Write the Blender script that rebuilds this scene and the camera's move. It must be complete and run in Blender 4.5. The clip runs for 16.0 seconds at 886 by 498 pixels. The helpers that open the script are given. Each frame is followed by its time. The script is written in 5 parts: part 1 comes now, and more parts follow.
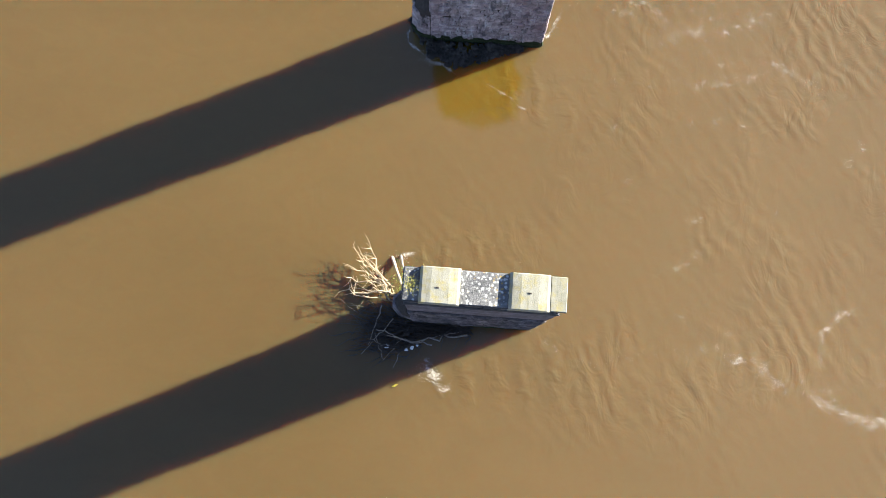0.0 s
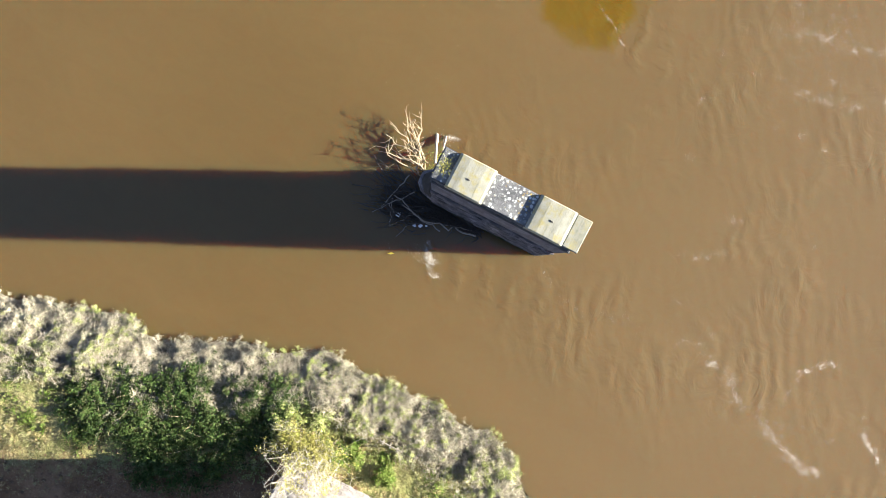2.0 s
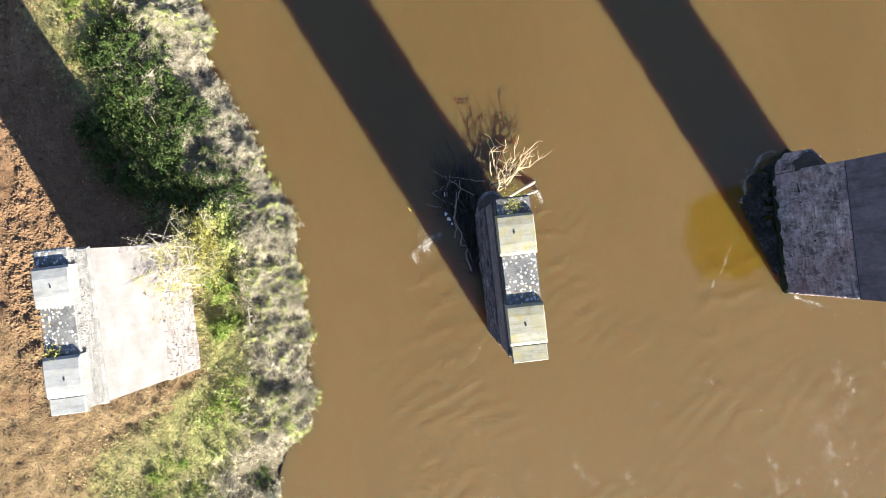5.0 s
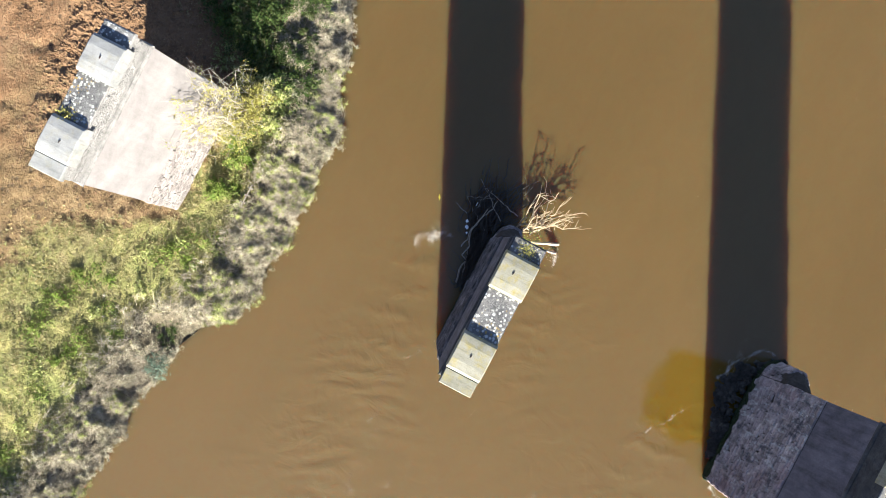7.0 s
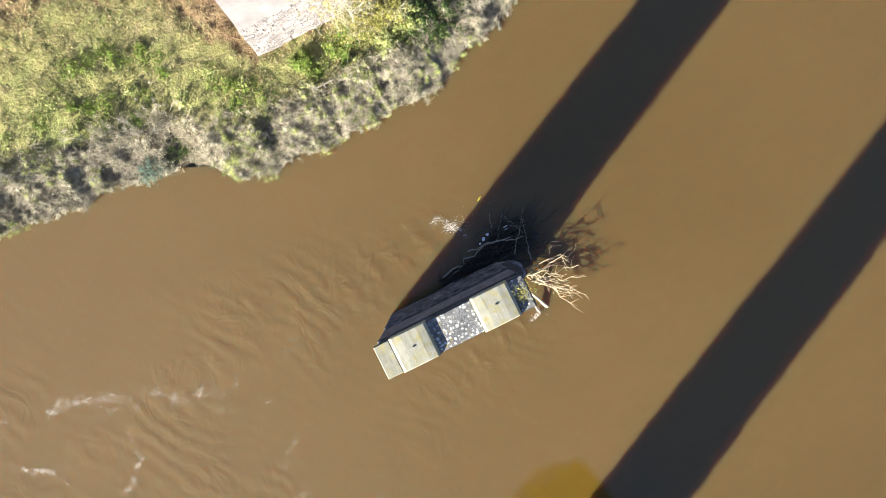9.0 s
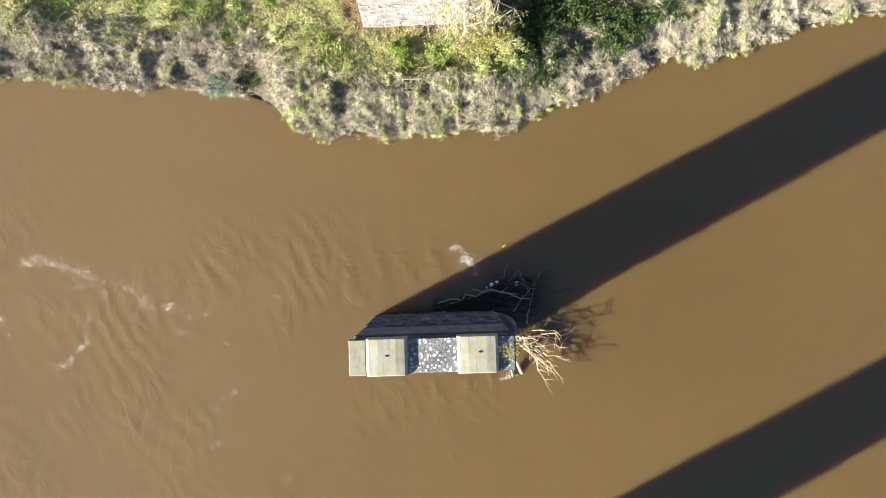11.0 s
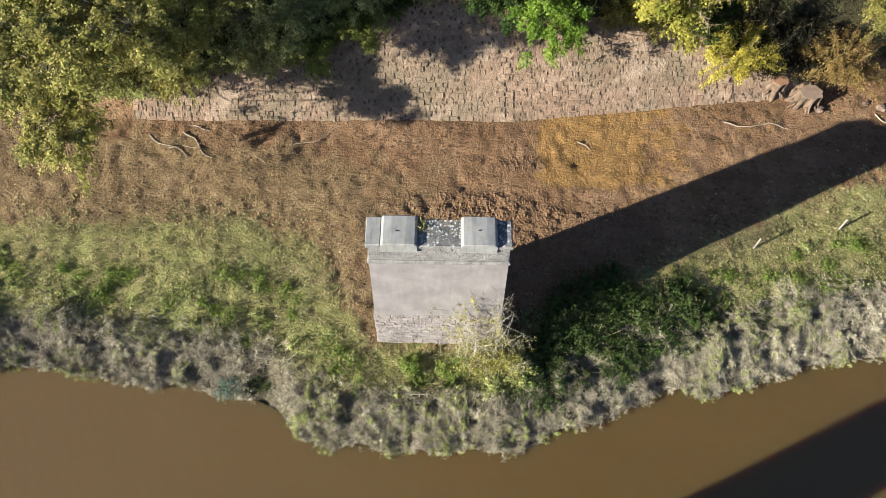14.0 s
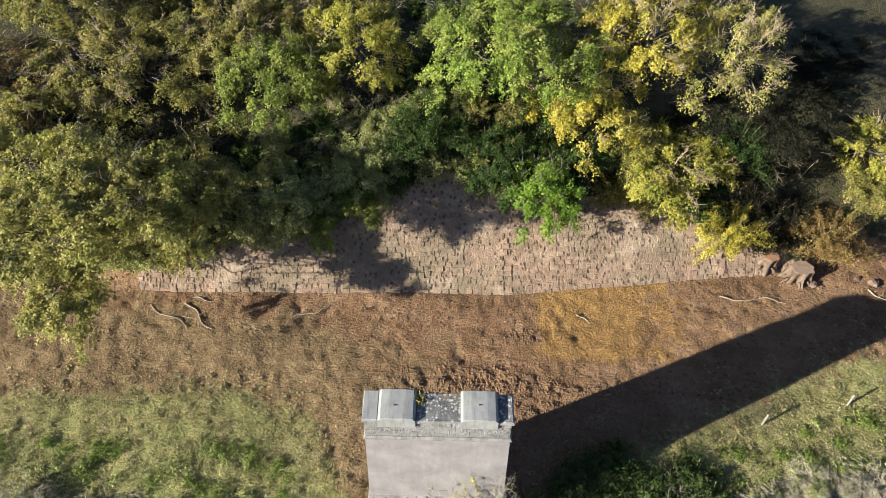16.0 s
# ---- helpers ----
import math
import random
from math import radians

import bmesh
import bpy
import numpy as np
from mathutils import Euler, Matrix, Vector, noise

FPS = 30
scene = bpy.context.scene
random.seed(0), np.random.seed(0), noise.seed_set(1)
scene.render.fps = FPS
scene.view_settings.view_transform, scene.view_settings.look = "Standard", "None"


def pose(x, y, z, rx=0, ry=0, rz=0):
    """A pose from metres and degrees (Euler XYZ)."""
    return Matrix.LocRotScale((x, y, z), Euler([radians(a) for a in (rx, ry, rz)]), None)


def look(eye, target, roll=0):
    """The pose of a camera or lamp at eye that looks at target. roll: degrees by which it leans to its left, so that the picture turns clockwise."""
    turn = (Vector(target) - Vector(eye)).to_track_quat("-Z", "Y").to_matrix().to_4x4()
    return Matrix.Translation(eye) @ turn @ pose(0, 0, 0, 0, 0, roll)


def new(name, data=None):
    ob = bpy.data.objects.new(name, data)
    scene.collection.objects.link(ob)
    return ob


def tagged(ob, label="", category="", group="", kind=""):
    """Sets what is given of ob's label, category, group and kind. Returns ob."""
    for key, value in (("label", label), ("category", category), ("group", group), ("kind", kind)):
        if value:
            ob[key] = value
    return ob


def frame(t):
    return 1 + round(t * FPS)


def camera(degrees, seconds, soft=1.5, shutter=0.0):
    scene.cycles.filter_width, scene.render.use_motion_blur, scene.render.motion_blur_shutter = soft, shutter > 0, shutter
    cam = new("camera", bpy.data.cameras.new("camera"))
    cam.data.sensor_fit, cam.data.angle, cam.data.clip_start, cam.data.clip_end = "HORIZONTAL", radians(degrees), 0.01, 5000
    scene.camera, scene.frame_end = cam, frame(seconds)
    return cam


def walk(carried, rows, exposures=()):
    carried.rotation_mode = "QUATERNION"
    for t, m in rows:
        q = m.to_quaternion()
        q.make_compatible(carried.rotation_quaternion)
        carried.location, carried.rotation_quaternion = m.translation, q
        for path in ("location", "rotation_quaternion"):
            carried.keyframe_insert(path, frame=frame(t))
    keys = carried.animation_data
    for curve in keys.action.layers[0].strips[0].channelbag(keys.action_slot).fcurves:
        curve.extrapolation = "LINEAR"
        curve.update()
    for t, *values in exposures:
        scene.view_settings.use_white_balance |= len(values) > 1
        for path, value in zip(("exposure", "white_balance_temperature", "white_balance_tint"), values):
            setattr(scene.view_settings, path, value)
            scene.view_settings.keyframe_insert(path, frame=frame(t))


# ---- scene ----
cam = camera(63.9, 16.0, soft=0.7)
PATH = [  # seconds; metres and degrees as pose() takes them
    (0.0, (1.672, 3.125, 46.456, 8.56, -0.02, -175.73)),
    (0.5, (1.687, 3.187, 46.456, 3.43, -0.01, -173.06)),
    (1.0, (1.703, 3.248, 46.456, -0.46, -0.00, -168.50)),
    (1.5, (1.719, 3.306, 46.456, -0.28, -0.00, -161.67)),
    (2.0, (1.731, 3.355, 46.456, -0.08, -0.00, -152.59)),
    (2.5, (1.738, 3.393, 46.455, -0.04, -0.00, -143.20)),
    (3.0, (1.737, 3.419, 46.455, 0.04, 0.00, -133.95)),
    (3.5, (1.727, 3.428, 46.455, 0.33, 0.00, -124.10)),
    (4.0, (1.701, 3.422, 46.455, 0.22, -0.00, -115.11)),
    (6.5, (1.511, 3.330, 46.455, 0.27, 0.00, -69.97)),
    (7.0, (1.460, 3.320, 46.454, 0.35, -0.00, -62.18)),
    (7.5, (1.393, 3.328, 46.453, 0.33, 0.00, -52.59)),
    (8.0, (1.312, 3.357, 46.452, 0.27, -0.00, -43.85)),
    (8.5, (1.218, 3.407, 46.451, 0.05, -0.00, -35.40)),
    (9.0, (1.113, 3.477, 46.448, -0.18, -0.00, -26.43)),
    (11.3, (0.590, 3.889, 46.417, 2.60, 0.06, -0.15)),
    (11.5, (0.554, 3.922, 46.417, 4.20, 0.09, 0.71)),
    (12.0, (0.490, 3.995, 46.415, 8.12, -0.09, 1.52)),
    (12.5, (0.444, 4.057, 46.415, 12.51, -0.23, 1.55)),
    (13.0, (0.410, 4.107, 46.415, 17.03, -0.34, 1.51)),
    (13.5, (0.385, 4.147, 46.415, 21.72, -0.44, 1.58)),
    (14.0, (0.368, 4.180, 46.415, 26.36, -0.56, 1.66)),
    (14.5, (0.355, 4.208, 46.416, 30.48, -0.63, 1.68)),
    (15.0, (0.346, 4.233, 46.416, 34.16, -0.75, 1.81)),
    (15.5, (0.339, 4.255, 46.415, 37.15, -0.75, 1.80)),
    (16.0, (0.333, 4.276, 46.415, 40.09, -0.80, 1.87)),
]
EXPOSURE = ((0, 2.97), (0.5, 3.0), (1.0, 2.9), (2.0, 2.86), (4.0, 2.87), (6.5, 2.72), (9.0, 2.74), (11.5, 2.68), (12.5, 2.46), (13.5, 1.97), (14.5, 1.82), (16, 1.85))
walk(cam, [(t, pose(*p)) for t, p in PATH], [(t, stops, 6050, 21) for t, stops in EXPOSURE])

# ---- world, sun ----
SUN_ELEV, SUN_AZ = 18.6, 26.05          # height over the horizon; heading of the shadows from +x towards +y
world = bpy.data.worlds.new("sky")
scene.world = world
world.use_nodes = True
wn = world.node_tree.nodes
sky = wn.new("ShaderNodeTexSky")
sky.sky_type, sky.sun_disc = "NISHITA", False
sky.air_density, sky.dust_density, sky.ozone_density = 0.75, 0.1, 0.9
sky.sun_elevation, sky.sun_rotation = radians(SUN_ELEV), radians(270 - SUN_AZ)
wn["Background"].inputs["Strength"].default_value = 0.05
world.node_tree.links.new(sky.outputs[0], wn["Background"].inputs["Color"])
lamp = bpy.data.lights.new("sun", "SUN")
lamp.energy, lamp.angle, lamp.color = 5.0, radians(0.55), (1.0, 0.985, 0.76)
sun_dir = Vector((math.cos(radians(SUN_AZ)) * math.cos(radians(SUN_ELEV)), math.sin(radians(SUN_AZ)) * math.cos(radians(SUN_ELEV)), -math.sin(radians(SUN_ELEV))))
sun = new("sun", lamp)
sun.matrix_world = look((-60, -40, 40), Vector((-60, -40, 40)) + sun_dir)

rng = np.random.default_rng(7)


# ---- materials ----
class Nodes:
    """A node material, put together by short calls."""

    def __init__(self, name, rough=0.8, spec=0.3):
        self.mat = bpy.data.materials.new(name)
        self.mat.use_nodes = True
        self.t = self.mat.node_tree
        self.b = self.t.nodes["Principled BSDF"]
        self.b.inputs["Roughness"].default_value = rough
        self.b.inputs["Specular IOR Level"].default_value = spec
        self.geo = self.t.nodes.new("ShaderNodeNewGeometry")
        self.pos = self.geo.outputs["Position"]

    def link(self, a, b):
        self.t.links.new(a, b)

    def set(self, socket, v):
        if isinstance(v, bpy.types.NodeSocket):
            self.link(v, socket)
        else:
            socket.default_value = v

    def scaled(self, v, s):
        n = self.t.nodes.new("ShaderNodeVectorMath")
        n.operation = "MULTIPLY"
        self.set(n.inputs[0], v)
        n.inputs[1].default_value = s
        return n.outputs[0]

    def noise(self, scale, detail=4, rough=0.6, v=None, warp=0.0):
        n = self.t.nodes.new("ShaderNodeTexNoise")
        self.link(v or self.pos, n.inputs["Vector"])
        n.inputs["Scale"].default_value, n.inputs["Detail"].default_value = scale, detail
        n.inputs["Roughness"].default_value, n.inputs["Distortion"].default_value = rough, warp
        return n.outputs["Fac"]

    def cells(self, scale, v=None, feature="F1", out="Distance"):
        n = self.t.nodes.new("ShaderNodeTexVoronoi")
        n.feature = feature
        self.link(v or self.pos, n.inputs["Vector"])
        n.inputs["Scale"].default_value = scale
        return n.outputs[out]

    def ramp(self, fac, *stops):
        n = self.t.nodes.new("ShaderNodeValToRGB")
        self.set(n.inputs[0], fac)
        e = n.color_ramp.elements
        while len(e) < len(stops):
            e.new(0.5)
        for k, (p, c) in zip(e, stops):
            k.position = p
            k.color = (*c, 1) if isinstance(c, tuple) else (c, c, c, 1)
        return n.outputs[0]

    def mix(self, fac, a, b, mode="MIX"):
        n = self.t.nodes.new("ShaderNodeMix")
        n.data_type, n.blend_type = "RGBA", mode
        for s, v in ((n.inputs[0], fac), (n.inputs[6], a), (n.inputs[7], b)):
            if isinstance(v, tuple):
                v = (*v, 1)
            self.set(s, v)
        return n.outputs[2]

    def math(self, op, a, b=0.0, c=0.0):
        n = self.t.nodes.new("ShaderNodeMath")
        n.operation = op
        for s, v in zip(n.inputs, (a, b, c)):
            self.set(s, v)
        return n.outputs[0]

    def axis(self, i):
        n = self.t.nodes.new("ShaderNodeSeparateXYZ")
        self.link(self.pos, n.inputs[0])
        return n.outputs[i]

    def bump(self, height, dist, strength=1.0, before=None):
        n = self.t.nodes.new("ShaderNodeBump")
        self.set(n.inputs["Height"], height)
        n.inputs["Distance"].default_value, n.inputs["Strength"].default_value = dist, strength
        if before:
            self.link(before, n.inputs["Normal"])
        return n.outputs[0]

    def done(self, color, normal=None, rough=None):
        self.set(self.b.inputs["Base Color"], (*color, 1) if isinstance(color, tuple) else color)
        if normal:
            self.link(normal, self.b.inputs["Normal"])
        if rough:
            self.set(self.b.inputs["Roughness"], rough)
        return self.mat


def piece_random(m):
    n = m.t.nodes.new("ShaderNodeObjectInfo")
    return n.outputs["Random"]


def stone_material(name, dark, mid, light, lichen=0.0, per="island", algae=False, vary=0.55, stained=False, silted=False):
    m = Nodes(name, 0.9, 0.2)
    base = m.ramp(m.noise(0.9, 6, 0.65), (0.3, dark), (0.52, mid), (0.75, light))
    var = m.geo.outputs["Random Per Island"] if per == "island" else piece_random(m)
    col = m.mix(vary, base, m.ramp(var, (0.0, 0.55), (0.5, 0.95), (1.0, 1.25)), "MULTIPLY")
    col = m.mix(0.75, col, m.ramp(m.noise(2.4, 5, 0.75), (0.36, 0.62), (0.58, 1.08)), "MULTIPLY")
    grain = m.noise(22, 5, 0.7)
    col = m.mix(0.5, col, m.ramp(grain, (0.25, 0.55), (0.7, 1.2)), "MULTIPLY")
    if stained:
        # lime runs, soot and a blush of red stone
        runs = m.noise(1.3, 5, 0.7, v=m.scaled(m.pos, (2.2, 2.2, 0.5)))
        col = m.mix(m.ramp(runs, (0.53, 0.0), (0.68, 0.75)), col, (0.46, 0.46, 0.44))
        col = m.mix(m.ramp(m.noise(0.9, 5, 0.7, v=m.scaled(m.pos, (1.6, 1.6, 0.8))), (0.50, 0.0), (0.64, 0.85)), col, (0.045, 0.045, 0.05))
        col = m.mix(m.ramp(m.noise(0.45, 3, 0.6), (0.52, 0.0), (0.66, 0.6)), col, (0.25, 0.165, 0.165))
    if silted:
        # dry silt left by floods, dull lichen higher up and rusty earth between
        col = m.mix(m.ramp(m.noise(0.16, 5, 0.7), (0.46, 0.0), (0.62, 0.8)), col, (0.145, 0.115, 0.075))
        col = m.mix(m.ramp(m.noise(0.3, 5, 0.75, v=m.scaled(m.pos, (1, 1, 1.7))), (0.52, 0.0), (0.68, 0.7)), col, (0.35, 0.265, 0.195))
        col = m.mix(m.ramp(m.noise(1.5, 5, 0.75), (0.54, 0.0), (0.66, 0.6)), col, (0.105, 0.075, 0.046))
        # small hollows at the stones' corners, their shade painted in as dark spots
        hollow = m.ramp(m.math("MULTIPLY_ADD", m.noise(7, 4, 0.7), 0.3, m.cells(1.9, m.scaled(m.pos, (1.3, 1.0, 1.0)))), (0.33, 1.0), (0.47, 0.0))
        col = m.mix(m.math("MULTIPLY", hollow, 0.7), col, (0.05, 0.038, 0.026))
    if lichen:
        size = m.math("MULTIPLY", m.cells(6.4, out="Color"), 0.42)
        ragged = m.math("SUBTRACT", m.math("MULTIPLY_ADD", m.noise(11, 6, 0.75), 0.95, m.cells(6.4)), size)
        spots = m.math("MULTIPLY", m.ramp(ragged, (0.52, 1.0), (0.66, 0.0)), m.ramp(m.noise(1.1, 4), (0.33, 0.15), (0.46, 1.0)))
        col = m.mix(m.math("MULTIPLY", spots, lichen), col, (0.37, 0.37, 0.345))
        gold = m.math("MULTIPLY", m.ramp(m.cells(5.0, m.scaled(m.pos, (1, 1.3, 1))), (0.2, 1.0), (0.34, 0.0)), m.ramp(m.noise(0.8, 3, v=m.scaled(m.pos, (1, 1, 2))), (0.5, 0.0), (0.6, 1.0)))
        col = m.mix(m.math("MULTIPLY", gold, lichen * 0.8), col, (0.30, 0.19, 0.03))
    if algae:
        z = m.math("MULTIPLY_ADD", m.noise(1.4, 4), 1.6, m.axis(2))
        col = m.mix(m.math("LESS_THAN", z, 1.6), col, (0.016, 0.024, 0.008))
    relief = m.math("ADD", grain, m.math("MULTIPLY", m.noise(5, 5, 0.7), 1.6))
    if silted:
        relief = m.math("MULTIPLY_ADD", hollow, -1.2, relief)
    nrm = m.bump(relief, 0.05, 0.9)
    return m.done(col, nrm)


# river piers' cap courses, much darker than the land pier's
M_DARKCOURSE = stone_material("dark grey masonry", (0.032, 0.032, 0.034), (0.054, 0.054, 0.056), (0.086, 0.083, 0.083), vary=0.3)
M_CAP = stone_material("weathered cap stone", (0.07, 0.07, 0.072), (0.128, 0.125, 0.122), (0.197, 0.191, 0.18), lichen=1.0)
M_COURSE = stone_material("coursed grey masonry", (0.158, 0.151, 0.144), (0.216, 0.205, 0.194), (0.259, 0.248, 0.238), vary=0.22)
M_BLOCK = stone_material("rough river stone", (0.031, 0.031, 0.034), (0.105, 0.094, 0.096), (0.26, 0.236, 0.236), per="object", algae=True, vary=0.75)
M_BLOCK_J = stone_material("rough river stonework", (0.031, 0.031, 0.034), (0.105, 0.094, 0.096), (0.26, 0.236, 0.236), algae=True, vary=0.75)
M_FAR = stone_material("pink and grey river stone", (0.159, 0.138, 0.14), (0.312, 0.258, 0.251), (0.557, 0.48, 0.458), per="object", algae=True, vary=0.6, stained=True)
M_FAR_J = stone_material("pink and grey river stonework", (0.159, 0.138, 0.14), (0.312, 0.258, 0.251), (0.557, 0.48, 0.458), algae=True, vary=0.6, stained=True)
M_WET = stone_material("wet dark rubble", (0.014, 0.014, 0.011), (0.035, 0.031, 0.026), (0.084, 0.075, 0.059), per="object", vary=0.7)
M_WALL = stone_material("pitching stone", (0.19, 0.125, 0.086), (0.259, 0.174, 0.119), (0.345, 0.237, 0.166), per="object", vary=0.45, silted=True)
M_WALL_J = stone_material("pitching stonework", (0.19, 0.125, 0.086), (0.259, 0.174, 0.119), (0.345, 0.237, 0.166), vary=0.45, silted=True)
M_BANK_STONE = stone_material("dry pale stone", (0.213, 0.184, 0.171), (0.265, 0.234, 0.219), (0.316, 0.287, 0.272), per="object", vary=0.3)
M_BANK_STONE_J = stone_material("dry pale stonework", (0.213, 0.184, 0.171), (0.265, 0.234, 0.219), (0.316, 0.287, 0.272), vary=0.3)
M_BOULDER = stone_material("red sandstone", (0.074, 0.046, 0.034), (0.136, 0.09, 0.068), (0.192, 0.14, 0.112))


def render_material(name, k, tint=(1, 1, 1)):
    m = Nodes(name, 0.85, 0.25)
    col = m.ramp(m.noise(0.55, 5, 0.6, warp=0.6), (0.3, (0.33 * k, 0.30 * k, 0.29 * k)), (0.52, (0.415 * k, 0.378 * k, 0.365 * k)), (0.72, (0.48 * k, 0.445 * k, 0.43 * k)))
    streak = m.noise(1.0, 4, 0.6, v=m.scaled(m.pos, (3.5, 3.5, 0.35)))
    col = m.mix(0.22 if k > 0.4 else 0.9, col, m.ramp(streak, (0.3, 0.62), (0.6, 1.08)), "MULTIPLY")
    col = m.mix(0.4, col, m.ramp(m.noise(14, 4, 0.7), (0.3, 0.7), (0.7, 1.15)), "MULTIPLY")
    col = m.mix(0.8 if k < 0.4 else 0.25, col, m.ramp(m.noise(0.8, 6, 0.75, v=m.scaled(m.pos, (1.3, 1.3, 0.7))), (0.36, 0.5), (0.62, 1.15)), "MULTIPLY")
    col = m.mix(1.0, col, tint, "MULTIPLY") if tint != (1, 1, 1) else col
    return m.done(col, m.bump(m.noise(9, 5), 0.02, 0.6))


def pad_material(name, a, b, c, lichen):
    m = Nodes(name, 0.85, 0.25)
    col = m.ramp(m.noise(1.6, 5, 0.65), (0.3, a), (0.5, b), (0.72, c))
    gold = m.ramp(m.noise(2.3, 5, 0.7, v=m.scaled(m.pos, (1, 1, 0.4))), (0.5, 0.0), (0.68, lichen))
    col = m.mix(gold, col, (0.215, 0.175, 0.055))
    stain = m.noise(1.2, 4, 0.7, v=m.scaled(m.pos, (6, 0.6, 1)))
    col = m.mix(0.5, col, m.ramp(stain, (0.34, 0.55), (0.5, 1.0)), "MULTIPLY")
    col = m.mix(0.5, col, m.ramp(m.noise(30, 4, 0.7), (0.3, 0.7), (0.7, 1.15)), "MULTIPLY")
    return m.done(col, m.bump(m.noise(18, 5), 0.02, 0.6))


# the river piers' render is darker and bluer than the land pier's
M_RENDER, M_SLATE = render_material("pale silted render", 0.53), render_material("dark blue-grey render", 0.27, (0.92, 0.95, 1.18))
M_PAD = pad_material("pale lichened bearing stone", (0.138, 0.132, 0.094), (0.194, 0.185, 0.144), (0.231, 0.221, 0.179), 0.8)
M_PAD_GREY = pad_material("pale grey bearing stone", (0.173, 0.175, 0.168), (0.222, 0.221, 0.213), (0.261, 0.258, 0.249), 0.25)


def water_material():
    m = Nodes("muddy river water", 0.09, 0.75)
    m.b.inputs["IOR"].default_value = 1.333
    m.b.subsurface_method = "BURLEY"
    m.b.inputs["Subsurface Weight"].default_value = 0.9
    m.b.inputs["Subsurface Radius"].default_value = (1.6, 0.6, 0.3)
    m.b.inputs["Subsurface Scale"].default_value = 0.75
    x, y = m.axis(0), m.axis(1)
    silt = m.noise(0.045, 4, 0.5, v=m.scaled(m.pos, (0.6, 1.4, 1)), warp=0.7)
    col = m.ramp(silt, (0.3, (0.0665, 0.041, 0.0135)), (0.7, (0.0785, 0.049, 0.017)))
    swirl = m.noise(0.35, 5, 0.55, v=m.scaled(m.pos, (1, 1.7, 1)), warp=1.6)
    col = m.mix(0.25, col, m.ramp(swirl, (0.3, 0.85), (0.7, 1.12)), "MULTIPLY")
    # calm in the lee, choppier sunward, where sun haze is put into the colour
    sunward = m.ramp(m.math("MULTIPLY_ADD", x, -0.03, 0.35), (0.05, 0.0), (0.9, 1.0))
    col = m.mix(m.math("MULTIPLY", sunward, 0.45), col, (0.112, 0.074, 0.037))
    # a squarish ochre patch tinted into the water beside the far pier
    wob = m.math("MULTIPLY_ADD", m.noise(0.7, 4, 0.6), 1.4, -0.7)
    ex = m.math("ABSOLUTE", m.math("ADD", m.math("MULTIPLY_ADD", y, 0.16, x), 1.75))
    ey = m.math("ABSOLUTE", m.math("ADD", m.math("MULTIPLY_ADD", x, -0.08, y), 15.6))
    ochre_edge = m.math("MAXIMUM", m.math("SUBTRACT", ex, 2.75), m.math("SUBTRACT", ey, 2.85))
    ochre_edge = m.math("ADD", m.math("MULTIPLY_ADD", m.math("MULTIPLY", ex, ey), 0.10, ochre_edge), m.math("MULTIPLY_ADD", wob, 1.1, -0.45))
    col = m.mix(m.ramp(m.math("MULTIPLY_ADD", ochre_edge, 0.5, 0.5), (0.30, 0.85), (0.66, 0.0)), col, (0.074, 0.042, 0.004))
    patch = m.math("MULTIPLY", m.ramp(sunward, (0.0, 0.05), (0.45, 0.45), (1.0, 0.9)), m.ramp(m.noise(0.12, 3, 0.5), (0.46, 0.08), (0.62, 0.9)))
    patch = m.math("MULTIPLY", patch, m.ramp(m.math("MULTIPLY_ADD", y, -0.1, 1.1), (0.0, 0.12), (0.55, 1.0)))
    # trains of standing waves behind the piers
    w = m.t.nodes.new("ShaderNodeTexWave")
    w.wave_type, w.bands_direction, w.wave_profile = "BANDS", "X", "SIN"
    turned = m.t.nodes.new("ShaderNodeVectorRotate")
    turned.rotation_type = "Z_AXIS"
    m.link(m.pos, turned.inputs["Vector"])
    turned.inputs["Angle"].default_value = radians(-35)
    m.link(turned.outputs[0], w.inputs["Vector"])
    w.inputs["Scale"].default_value, w.inputs["Distortion"].default_value = 0.27, 14.0
    w.inputs["Detail"].default_value, w.inputs["Detail Scale"].default_value = 2.5, 0.6
    train = m.noise(0.5, 2, 0.4, v=m.scaled(m.pos, (1.2, 0.8, 1)), warp=2.4)
    small = m.noise(2.6, 3, 0.5, warp=0.6)
    h = m.math("MULTIPLY_ADD", small, 0.10, m.math("MULTIPLY_ADD", w.outputs["Fac"], 0.26, m.math("MULTIPLY", train, 0.8)))
    h = m.math("MULTIPLY", h, m.math("MULTIPLY_ADD", patch, 0.7, 0.05))
    # rows of standing waves that trail off each pier's nose, crests across the stream
    rows = 0.0
    for x0, y0, slope, wide, far in ((2.6, 4.3, 0.03, 0.55, 21.0), (4.2, -3.0, -0.30, 0.75, 12.0), (0.5, -15.4, 0.16, 0.5, 15.0)):
        along = m.math("SUBTRACT", x0, x)
        off = m.math("MULTIPLY", m.math("SUBTRACT", m.math("MULTIPLY_ADD", along, -slope, y), y0), wide)
        band = m.math("EXPONENT", m.math("MULTIPLY", m.math("MULTIPLY", off, off), -1.0))
        ends = m.ramp(m.math("MULTIPLY", along, 1.0 / far), (0.0, 0.0), (0.06, 1.0), (0.45, 0.6), (1.0, 0.0))
        rows = m.math("MULTIPLY_ADD", band, ends, rows)
    drift = m.noise(0.55, 3, 0.5, warp=0.5)
